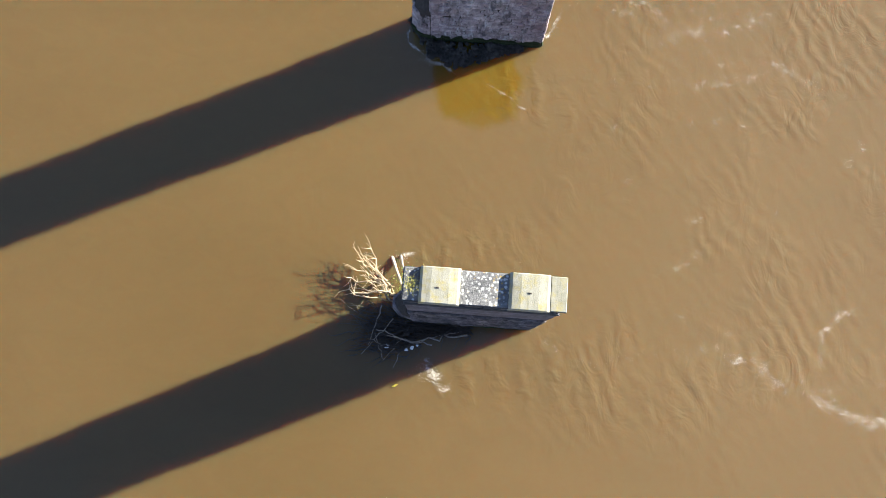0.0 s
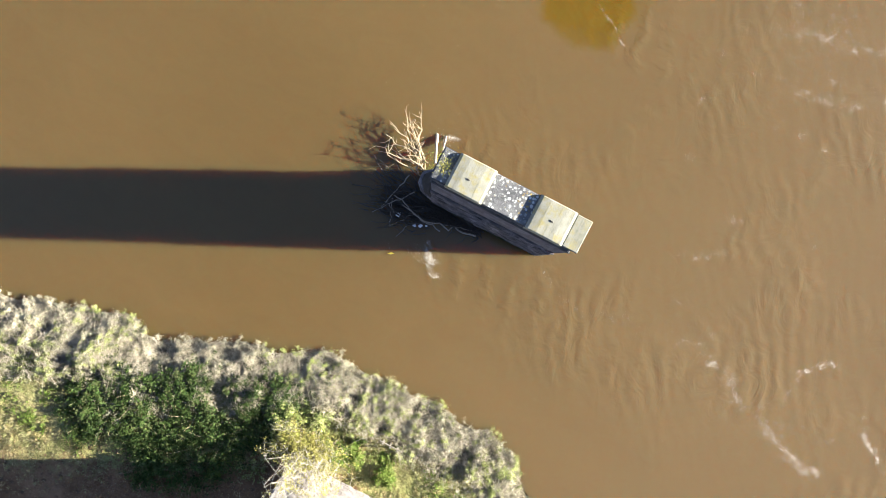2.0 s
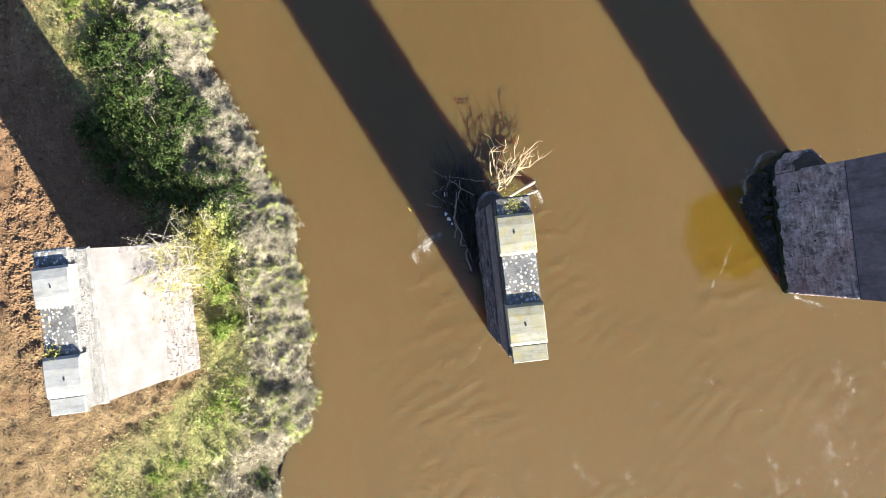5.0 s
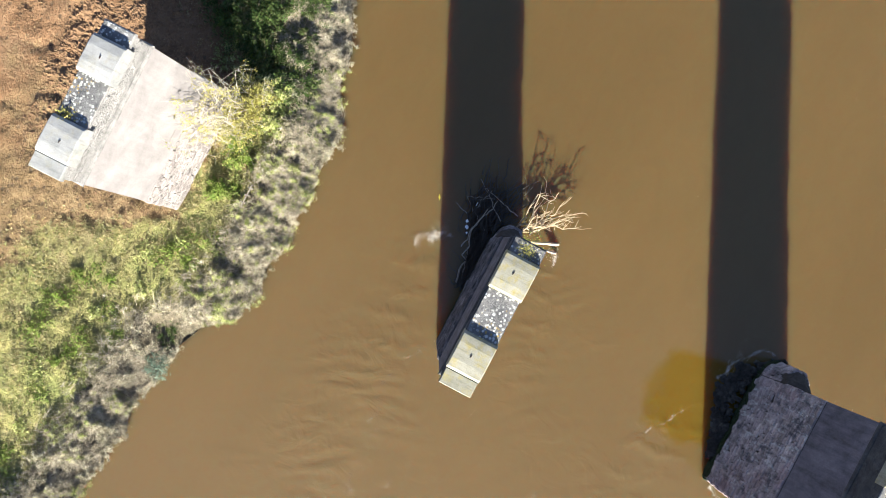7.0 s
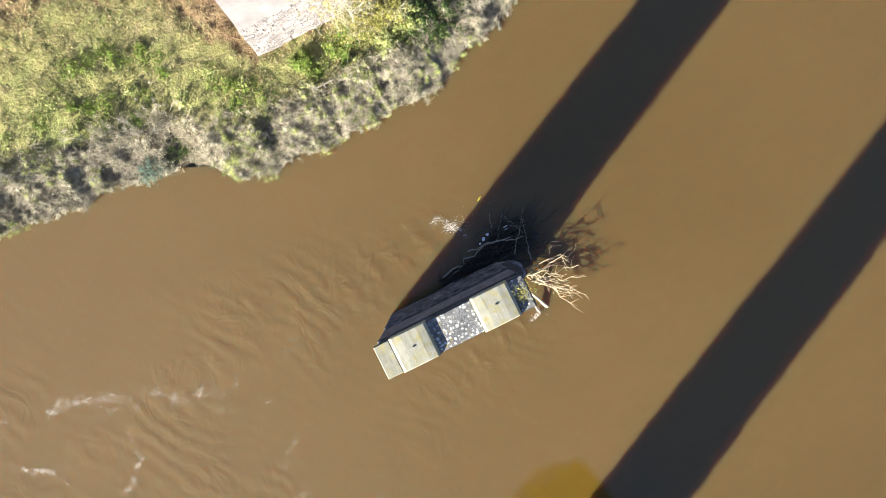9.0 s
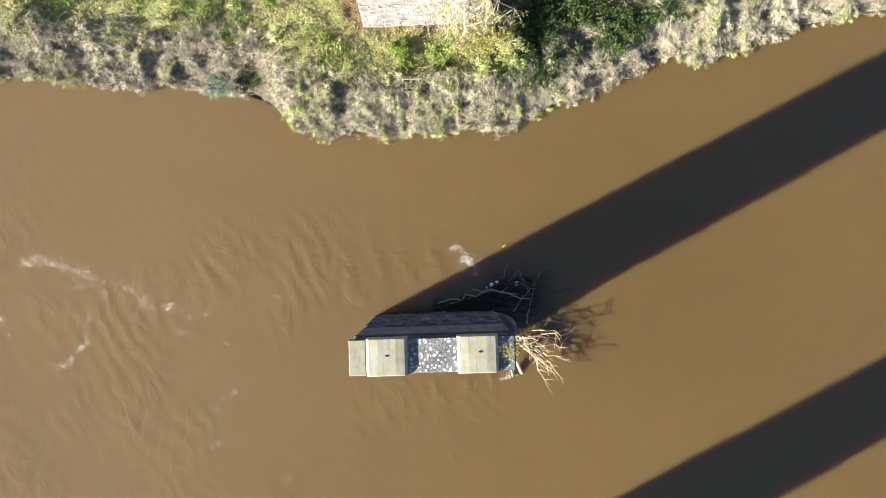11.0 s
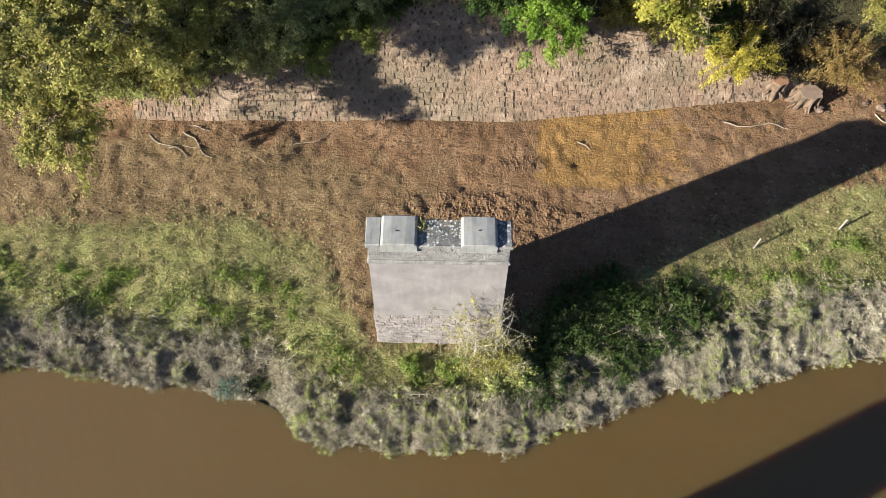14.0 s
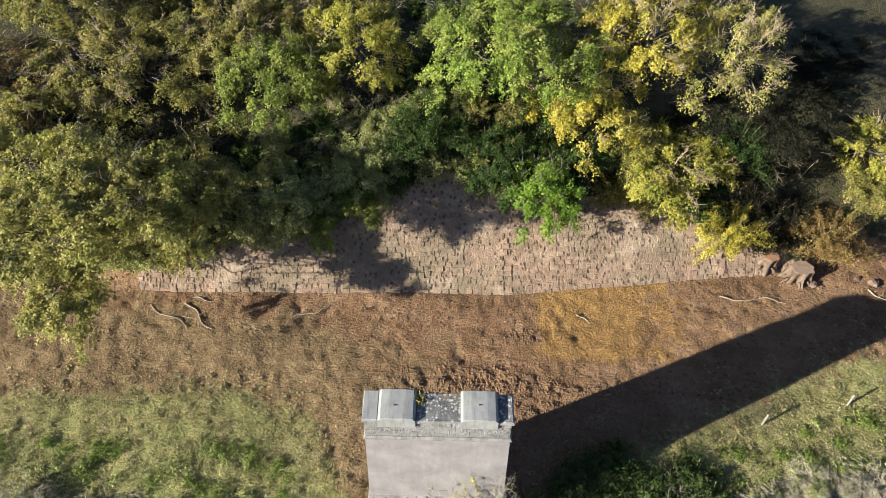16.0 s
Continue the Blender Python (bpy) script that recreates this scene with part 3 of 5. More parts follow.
def ground_sheet():
    xs = np.concatenate([[-900, -500, -250, -130, -80, -60, -50], np.arange(-44, 46.1, 0.24), [52, 62, 82, 130, 250, 500, 900]])
    ys = np.concatenate([[-900, -400, -180, -100, -72, -68, -65, -62, -55, -40, -10, 5], np.arange(10, 14, 0.5), np.arange(14, 42, 0.22), np.arange(42, 52.1, 0.4), [56, 62, 72, 100, 180, 400, 900]])
    gx, gy = np.meshgrid(xs, ys)
    gz = ground_z(gx, gy)
    w, h = len(xs), len(ys)
    verts = np.stack([gx.ravel(), gy.ravel(), gz.ravel()], axis=1)
    faces = [(j * w + i, j * w + i + 1, (j + 1) * w + i + 1, (j + 1) * w + i) for j in range(h - 1) for i in range(w - 1)]
    me = mesh_of("ground", verts, faces)
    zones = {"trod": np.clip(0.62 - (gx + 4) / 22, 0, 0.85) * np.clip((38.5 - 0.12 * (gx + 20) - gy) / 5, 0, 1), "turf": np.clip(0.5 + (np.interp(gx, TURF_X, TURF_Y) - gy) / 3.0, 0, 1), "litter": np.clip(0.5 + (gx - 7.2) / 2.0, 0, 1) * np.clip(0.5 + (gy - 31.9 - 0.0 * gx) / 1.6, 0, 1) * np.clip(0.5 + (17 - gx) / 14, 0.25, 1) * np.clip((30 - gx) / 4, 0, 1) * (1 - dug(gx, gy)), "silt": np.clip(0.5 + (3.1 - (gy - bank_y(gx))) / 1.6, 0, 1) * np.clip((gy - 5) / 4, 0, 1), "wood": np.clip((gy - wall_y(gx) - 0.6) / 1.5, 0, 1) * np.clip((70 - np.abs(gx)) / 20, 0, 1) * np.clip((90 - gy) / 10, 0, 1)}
    for key, val in zones.items():
        me.attributes.new(key, "FLOAT", "POINT").data.foreach_set("value", val.ravel().astype(np.float32))
    ob = place("ground", me, M_GROUND, smooth=True)
    tagged(ob, "brown churned mud and rough green turf beside the river", "ground", kind="structure")


ground_sheet()


def river():
    xs = np.concatenate([[-900, -200, -60], np.arange(-40, 41, 8.0), [60, 200, 900]])
    ys = [-68, -40, -20, 0, 10, 19, 22.5]
    verts = [(x, min(y, float(bank_y(x)) + 1.0) if y > 18 else y, 0) for y in ys for x in xs]
    w = len(xs)
    faces = [(j * w + i, j * w + i + 1, (j + 1) * w + i + 1, (j + 1) * w + i) for j in range(len(ys) - 1) for i in range(w - 1)]
    ob = place("water", mesh_of("water", verts, faces), M_WATER)
    tagged(ob, "muddy brown flooded river water with soft ripples", "river", kind="structure")


river()


# ---- stone pieces ----
def block_mesh(name, q=0.36):
    """A unit stone, its face towards +z, edges knocked off."""
    verts = [(-.5, -.5, -.5), (.5, -.5, -.5), (.5, .5, -.5), (-.5, .5, -.5), (-.5, -.5, .2), (.5, -.5, .2), (.5, .5, .2), (-.5, .5, .2), (-q, -q, .5), (q, -q, .5), (q, q, .5), (-q, q, .5)]
    j = rng.uniform(-0.06, 0.06, (12, 3))
    j[:4] = 0
    verts = np.array(verts) + j
    faces = [(0, 1, 5, 4), (1, 2, 6, 5), (2, 3, 7, 6), (3, 0, 4, 7), (4, 5, 9, 8), (5, 6, 10, 9), (6, 7, 11, 10), (7, 4, 8, 11), (8, 9, 10, 11)]
    return verts, faces


BLOCKS = [block_mesh("stone") for _ in range(8)]
FLAT_BLOCKS = [block_mesh("stone", 0.46) for _ in range(8)]


def courses(width, height, course, wide, gap=0.03, skip=0.0):
    """Stones of a wall: middle and size of each, row by row."""
    out, v = [], 0.0
    while v < height - course * 0.4:
        h = min(course * rng.uniform(0.85, 1.15), height - v)
        u = -rng.uniform(0, 0.6) * wide
        while u < width:
            w = wide * rng.uniform(0.6, 1.4)
            a, b = max(u, 0), min(u + w, width)
            if b - a > 0.12 and rng.random() > skip:
                out.append(((a + b) / 2, v + h / 2, b - a - gap, h - gap))
            u += w
        v += h
    return out


def lay(parent, origin, u, v, stones, depth, mats, limit, name="stone", stuff="stonework", blocks=None, tilt=0.035):
    """Lays stones on the face at origin spanned by u and v; the first ones singly, the rest in one mesh."""
    u, v = Vector(u).normalized(), Vector(v).normalized()
    n = u.cross(v)
    shared, blocks = [], blocks or BLOCKS
    for bv, bf in blocks:
        me = mesh_of(name, bv, bf)
        me.materials.append(mats[0])
        shared.append(me)
    vv, ff = [], []
    for i, (cu, cv, w, h) in enumerate(stones):
        c = Vector(origin) + u * cu + v * cv + n * rng.uniform(-7, 7) * tilt * depth
        m = Matrix((u * w, v * h, n * depth)).transposed()
        m = Matrix.Translation(c) @ (m @ Euler(rng.normal(0, tilt, 3)).to_matrix()).to_4x4()
        k = int(rng.integers(len(blocks)))
        if i < limit:
            ob = new(name, shared[k])
            ob.parent = parent
            ob.matrix_basis = m
        else:
            b = len(vv)
            vv += [m @ Vector(p) for p in blocks[k][0]]
            ff += [tuple(b + q for q in f) for f in blocks[k][1]]
    if vv:
        ob = place(stuff, mesh_of(stuff, vv, ff), mats[1], parent)
        ob["kind"] = "stuff"


# ---- bridge piers ----
def half_sizes(z, splay=0.0):
    """Half length and half thickness of a pier's body at a height; splay thickens its foot."""
    t = max(0.0, min(1.0, z / 12.2))
    return 3.82 + splay * 0.45 - (0.12 + splay * 0.45) * t, 1.04 + splay - (0.24 + splay) * t


def battered(stones, foot, z0, splay):
    """Cuts the stones of an end face back to the lean of the long faces."""
    out = []
    for cu, cv, w, h in stones:
        hy = half_sizes(z0 + cv + h / 2, splay)[1]
        a, b = max(cu - w / 2, foot - hy), min(cu + w / 2, foot + hy)
        if b - a > 0.1:
            out.append(((a + b) / 2, cv, b - a, h))
    return out


def pier(cx, cy, base, split, label, mats, nose, singles, pad, rise=0.0, splay=0.0, turn=0.0, ledge=12.2):
    root = thing("bridge_pier", (cx, cy, base + rise), label, "bridge pier", "old bridge piers")
    root.rotation_euler.z = radians(turn)
    o, lip = -base, 0.82 if nose else 0.87

    def ring(z, grow=0.0, tip=0.0):
        hx, hy = half_sizes(z, splay)
        hx, hy = hx + grow, hy + grow
        if not nose:
            return [(-hx, -hy, z + o), (hx, -hy, z + o), (hx, hy, z + o), (-hx, hy, z + o)]
        return [(-hx, -hy, z + o), (hx, -hy, z + o), (hx + tip * 0.62, -hy * 0.8, z + o), (hx + tip, -hy * 0.3, z + o), (hx + tip, hy * 0.3, z + o), (hx + tip * 0.62, hy * 0.8, z + o), (hx, hy, z + o), (-hx, hy, z + o)]

    low = base - (2.4 if nose else 0.6)
    core = prism([ring(low, -0.04, 1.3), ring(2.3, -0.04, 1.1), ring(2.9, -0.04, 0.5), ring(3.1, -0.04, 0.03), ring(split, -0.04, 0.02)] if nose else [ring(low, -0.04), ring(split, -0.04)])
    plinth = place("plinth", mesh_of("plinth", *core), M_MORTAR if nose else M_PALEJOINT, root, "rough stone plinth")
    body = [[(-hx, -hy, z + o), (hx, -hy, z + o), (hx, hy, z + o), (-hx, hy, z + o)] for z, back in ((split - 0.05, 0.05), ((split + ledge) / 2, 0.02), (ledge, 0.0)) for hx, hy in [half_sizes(z, splay)] for hy in [hy - back * nose]]
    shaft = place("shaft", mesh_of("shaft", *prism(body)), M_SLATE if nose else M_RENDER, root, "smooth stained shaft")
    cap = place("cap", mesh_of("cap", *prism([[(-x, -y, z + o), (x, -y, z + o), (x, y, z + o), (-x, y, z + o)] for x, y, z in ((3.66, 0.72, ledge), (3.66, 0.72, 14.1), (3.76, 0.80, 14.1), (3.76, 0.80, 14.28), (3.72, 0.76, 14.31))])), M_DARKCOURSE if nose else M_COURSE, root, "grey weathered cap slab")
    bm = box_bm(2.24, 1.54, 0.10, 0.02)
    part("gap_slab", bm, M_CAP, root, "dark slab spotted with white lichen", pose(0, 0, 14.29 + o))
    # east end slab: lichened stone, dark also for the bearing stone's shadow
    part("gap_slab", box_bm(0.72, 1.5, 0.07, 0.02), M_CAP, root, "dark slab spotted with white lichen", pose(3.34, 0, 14.30 + o))
    part("end_slab", box_bm(0.76, 1.6, 0.26, 0.03), pad, root, "pale end slab of the cap", pose(-3.36, 0, 14.34 + o))
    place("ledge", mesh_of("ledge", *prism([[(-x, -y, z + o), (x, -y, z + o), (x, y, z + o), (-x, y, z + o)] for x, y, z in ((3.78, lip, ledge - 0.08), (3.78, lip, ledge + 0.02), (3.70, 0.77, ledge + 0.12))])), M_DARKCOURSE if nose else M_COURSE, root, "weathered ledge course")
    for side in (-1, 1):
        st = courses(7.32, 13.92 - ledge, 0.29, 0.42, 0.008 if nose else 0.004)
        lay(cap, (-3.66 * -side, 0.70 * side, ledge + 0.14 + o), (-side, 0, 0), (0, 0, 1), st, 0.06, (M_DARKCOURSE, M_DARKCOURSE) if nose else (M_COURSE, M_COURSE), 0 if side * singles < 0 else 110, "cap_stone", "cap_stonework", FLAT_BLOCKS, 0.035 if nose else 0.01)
    for px in (-2.04, 2.04):
        bm = bmesh.new()
        prof = [(-.93, 0), (.93, 0), (.93, .72), (.80, .83), (.4, .87), (-.4, .87), (-.80, .83), (-.93, .72)]
        rings = []
        for y, s in ((-.84, .93), (-.80, 1.0), (.80, 1.0), (.84, .93)):
            rings.append([bm.verts.new((x * (0.97 + 0.03 * s), y, z * (s * .5 + .5))) for x, z in prof])
        for r, q in zip(rings, rings[1:]):
            for i in range(len(prof)):
                j = (i + 1) % len(prof)
                bm.faces.new((r[i], q[i], q[j], r[j]))
        bm.faces.new(rings[0])
        bm.faces.new(rings[-1][::-1])
        bmesh.ops.recalc_face_normals(bm, faces=bm.faces)
        stone = part("bearing_stone", bm, pad, root, "pale weathered bearing stone", pose(px, 0, 13.74 + o))
        part("iron_pin", box_bm(0.15, 0.055, 0.05, 0.015), M_IRON, stone, "rusted iron pin", pose(rng.normal(0, 0.05), rng.normal(0, 0.08), 0.885, 0, 0, rng.uniform(-12, 12)))
    # stone facing of the plinth
    z0 = base - 0.5 - rise
    hx, hy = half_sizes(z0, splay)
    tx, ty = half_sizes(split, splay)
    near = singles
    st = courses(2 * hx - 0.1, split - z0, 0.27 if nose else 0.38, 0.6, 0.014 if nose else 0.006, 0.01)
    lay(plinth, (-near * -(hx - 0.05), near * (hy - 0.02), z0 + o), (-near, 0, 0), (0, -near * (hy - ty), split - z0), st, 0.16 if nose else 0.08, mats, 290, blocks=None if nose else FLAT_BLOCKS, tilt=0.035 if nose else 0.02)
    st = battered(courses(2 * hy, split - z0, 0.38, 0.7, 0.02, 0.012), hy, z0, splay)
    lay(plinth, (-hx + 0.02, hy, z0 + o), (0, -1, 0), (0.16, 0, split - z0), st, 0.16, mats, 0)
    st = courses(2 * hx - 0.1, split - z0, 0.38, 0.72, 0.035, 0.012)
    lay(plinth, (near * -(hx - 0.05), -near * (hy - 0.02), z0 + o), (near, 0, 0), (0, near * (hy - ty), split - z0), st, 0.16, mats, 0)
    if nose:
        rim = [(hx, -hy), (hx + 0.8, -hy * 0.8), (hx + 1.3, -hy * 0.3), (hx + 1.3, hy * 0.3), (hx + 0.8, hy * 0.8), (hx, hy)]
        for (ax, ay), (bx, by) in zip(rim, rim[1:]):
            u = Vector((bx - ax, by - ay, 0))
            st = courses(u.length, 2.4 - z0, 0.36, 0.5, 0.02)
            lay(plinth, (ax, ay, z0 + o), u, Vector((0, 0, 2.4 - z0)) - u.cross(Vector((0, 0, 1))).normalized() * 0.2, st, 0.16, mats, 0)
        st = courses(2 * hy - 0.2, split - 3.0, 0.38, 0.7, 0.02)
        lay(plinth, (half_sizes(3.0, splay)[0] - 0.02, -hy + 0.1, 3.0 + o), (0, 1, 0), (-0.1, 0, split - 3.0), st, 0.16, mats, 0)
    else:
        st = battered(courses(2 * hy, split - z0, 0.38, 0.7, 0.02), hy, z0, splay)
        lay(plinth, (hx - 0.02, -hy, z0 + o), (0, 1, 0), (-0.1, 0, split - z0), st, 0.16, mats, 0)
    return root


RIVER_STONE, FAR_STONE, LAND_STONE = (M_BLOCK, M_BLOCK_J), (M_FAR, M_FAR_J), (M_BANK_STONE, M_BANK_STONE_J)
pier(0.0, 0.0, 0.0, 8.0, "tall grey stone river pier with driftwood caught on it", RIVER_STONE, True, 1, M_PAD)
pier(0.3, -19.42, 0.0, 7.6, "tall dark stone bridge pier standing in the river", FAR_STONE, True, 1, M_PAD, 0.8)
pier(0.0, 21.0, 1.2, 5.7, "pale stone bridge pier standing on the grassy bank", LAND_STONE, False, -1, M_PAD_GREY, splay=0.46, turn=0.9, ledge=12.45)


# ---- pitched stone slope below the trees ----
def stone_reach(x):
    """How far up the slope, on plan, the stones lie bare."""
    return np.interp(x, [-26, -20, -14, -6.3, 1.2, 4.5, 9, 14.5, 19.5, 25, 29], [0.2, 0.7, 2.6, 4.4, 6.1, 5.0, 4.2, 4.0, 2.7, 0.7, 0.0])


def revetment():
    root = tagged(place("stone_revetment", mesh_of("stone_revetment", [(x, float(wall_y(x)) + (e := -0.4 + d * (1.9 + float(stone_reach(x)))), float(ground_z(x, wall_y(x) - 0.3)) + e * SLOPE + 0.121) for d in (0, 1) for x in np.arange(-24, 29.1, 2.65)], [(i, i + 1, i + 22, i + 21) for i in range(20)]), M_WALL_J), "sloping wall of squared pinkish-grey pitching stones", "stone wall", kind="structure")
    ca, sa = math.cos(radians(38)), math.sin(radians(38))
    shared = []
    for bv, bf in FLAT_BLOCKS:
        me = mesh_of("stone", bv, bf)
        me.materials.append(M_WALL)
        shared.append(me)
    vv, ff, count = [], [], 0
    for cu, cv, w, h in sorted(courses(52.0, 11.0, 0.40, 0.54, 0.004, 0.02), key=lambda s: abs(s[0] - 24) + 2 * s[1]):
        x = cu - 24
        yw = float(wall_y(x))
        if (cv - 0.25) * ca > stone_reach(x) + 1.2:
            continue
        dy = float(wall_y(x + 0.5) - wall_y(x - 0.5))
        u = Vector((1, dy, 0)).normalized()
        v = Vector((0, ca, sa))
        n = u.cross(v).normalized()
        c = Vector((x, yw, float(ground_z(x, yw - 0.3)))) + v * (cv - 0.25) + v * (0.10 * math.sin(0.7 * x + cv) + rng.normal(0, 0.03)) + u * rng.normal(0, 0.03) + n * rng.uniform(-0.03, 0.035)
        m = Matrix.Translation(c) @ (Matrix((u * (w - rng.choice([0.0, 0.04, 0.12], p=[0.5, 0.28, 0.22])), v * h * rng.uniform(0.90, 1.06), n * 0.22)).transposed() @ Euler(rng.normal(0, 0.03, 3)).to_matrix()).to_4x4()
        k = int(rng.integers(8))
        if count < 300:
            ob = new("stone", shared[k])
            ob.parent = root
            ob.matrix_basis = m
            count += 1
        else:
            b = len(vv)
            vv += [m @ Vector(p) for p in FLAT_BLOCKS[k][0]]
            ff += [tuple(b + q for q in f) for f in FLAT_BLOCKS[k][1]]
    ob = place("stonework", mesh_of("stonework", vv, ff), M_WALL_J, root)
    ob["kind"] = "stuff"


revetment()


# ---- plants ----
def lobes_in(radius, height, n, low=0.35, drop=0.4):
    """Clump middles over a crown: an uneven dome."""
    out = []
    while len(out) < n:
        a, r = rng.uniform(0, 2 * math.pi), radius * math.sqrt(rng.uniform(0.0, 1.0))
        wob = 1 + 0.22 * math.sin(2 * a + 1.3 * radius) + 0.16 * math.sin(5 * a + height)
        r *= wob
        dome = math.sqrt(max(0.0, 1 - (r / (radius * 1.35)) ** 2))
        z = height * (low + (1 - low) * dome * rng.uniform(0.72, 1.0))
        if rng.random() < drop:
            z *= rng.uniform(0.35, 0.9)
        out.append((r * math.cos(a), r * math.sin(a), z))
    return np.array(out)


def tree(at, radius, height, material, label, count, size=0.25, bare=0.15, category="tree", name="tree", low=0.3, drop=0.4, shift=(0, 0)):
    root = thing(name, at, label, category)
    lob = lobes_in(radius, height, int(22 + radius * radius * 2.8), low, drop) + np.array([*shift, 0.0])
    heart = np.array([*shift, 0.38 * height])
    out = lob - heart
    out /= np.linalg.norm(out, axis=1)[:, None] + 1e-9
    out += rng.normal(0, 0.3, out.shape)
    out /= np.linalg.norm(out, axis=1)[:, None]
    reach = rng.uniform(0.9, 2.0, len(lob)) * (0.62 + 0.07 * radius)
    wood = Tubes()
    lean = Vector((rng.normal(0, 0.05) + shift[0] * 0.8 / height, rng.normal(0, 0.05) + shift[1] * 0.8 / height, 1)) * height
    trunk_r = 0.05 + height * 0.014
    wood.add([(0, 0, -0.4), lean * 0.25, lean * 0.55, lean * 0.8], trunk_r * 1.3, trunk_r * 0.4, 7)
    for k in range(0, len(lob), 3):
        wood.bend(lean * rng.uniform(0.25, 0.7), lob[k], trunk_r * 0.4, 0.03, 0.07, 5, 4)
    place("trunk", wood.mesh("trunk"), M_BARK, root, smooth=True)
    weight = rng.uniform(0.08, 1.0, len(lob))
    thin = rng.random(len(lob)) < bare
    weight[thin] *= 0.1
    fine = Tubes()
    for k in range(len(lob)):
        for _ in range(3 if thin[k] else int(rng.random() < 0.35)):
            a = Vector(lob[k]) - Vector(out[k]) * 0.8
            pts = fine.bend(a, Vector(lob[k]) + Vector(out[k]) * float(reach[k]) * 1.1, 0.035, 0.008, 0.06, 4, 3)
            for q in pts[1:-1]:
                for _ in range(2):
                    fine.bend(q, q + Vector(out[k]) * 0.4 + Vector(rng.normal(0, 0.4, 3)), 0.016, 0.006, 0.1, 2, 3)
    place("brushwood", fine.mesh("brushwood"), M_TWIG if bare > 0.09 else M_BARK, root)
    # each clump is a burst of drooping sprays, its leaves facing out and up
    per = 13
    way = np.repeat(out, per, axis=0) + rng.normal(0, 0.62, (len(lob) * per, 3))
    way[:, 2] = np.maximum(way[:, 2], -0.25)
    way /= np.linalg.norm(way, axis=1)[:, None]
    long = np.repeat(reach, per) * rng.uniform(0.55, 1.15, len(way))
    tint = np.clip(np.repeat(rng.normal(0, 0.26, len(lob)), per) + rng.normal(0, 0.12, len(way)), -0.5, 0.5)
    load = np.repeat(weight, per) * rng.uniform(0.3, 1.0, len(way)) * long
    idx = rng.choice(len(way), count, p=load / load.sum())
    u = rng.beta(1.7, 1.1, count)
    pts = np.repeat(lob, per, axis=0)[idx] + way[idx] * (u * long[idx])[:, None] + rng.normal(0, 1, (count, 3)) * (0.05 + 0.13 * np.sin(np.pi * u))[:, None]
    pts[:, 2] -= u ** 2 * 0.4 * long[idx]
    pts[:, 2] = np.maximum(pts[:, 2], 0.05)
    face = way[idx] * 0.75 + np.array([0, 0, 0.45])
    place("crown", toned(tris_of("crown", leaves(pts, size, 0.85, facing=face)[:, 1:]), tint[idx]), material, root)
    return root


def bush(at, radius, height, material, label, count=1100, size=0.13, twig=26, twig_mat=None, name="bush", category="bush", slim=0.75):
    root = thing(name, at, label, category)
    n = int(24 + radius * 36)
    a = rng.uniform(0, 2 * math.pi, n)
    r = radius * np.sqrt(rng.uniform(0.03, 1.0, n)) * (1 + 0.25 * np.sin(3 * a + radius * 9))
    foot = np.stack([r * np.cos(a) * 0.45, r * np.sin(a) * 0.45, np.zeros(n) - 0.1], axis=1)
    tip = np.stack([r * np.cos(a) * 1.15, r * np.sin(a) * 1.15, height * rng.uniform(0.45, 1.1, n) * (1.1 - 0.55 * (r / radius) ** 2)], axis=1)
    tip += rng.normal(0, 0.12, tip.shape)
    k = rng.integers(0, n, count)
    u = rng.beta(2.4, 1.3, count)
    bow = np.sin(np.pi * u) * 0.22 * height
    pts = foot[k] * (1 - u[:, None]) + tip[k] * u[:, None] + rng.normal(0, 0.055 + 0.03 * radius, (count, 3))
    pts[:, 2] += bow
    way = tip - foot
    way /= np.linalg.norm(way, axis=1)[:, None] + 1e-9
    tint = np.clip(rng.normal(0, 0.25, n), -0.5, 0.5)
    place("foliage", toned(tris_of("foliage", leaves(pts, size, slim, facing=way[k] * 0.6 + np.array([0, 0, 0.4]))[:, 1:]), tint[k]), material, root)
    if not twig:
        return root
    wood = Tubes()
    for i in range(min(twig, n)):
        f, t = Vector(foot[i]), Vector(tip[i])
        wood.add([f, f.lerp(t, 0.35) + Vector((0, 0, 0.19 * height)), f.lerp(t, 0.7) + Vector((0, 0, 0.17 * height)), t + (t - f) * 0.12], 0.026, 0.009, 3)
    place("brushwood", wood.mesh("brushwood"), twig_mat or M_TWIG, root)
    return root


def at_ground(x, y, dz=0.0):
    return (x, y, float(ground_z(x, y)) + dz)


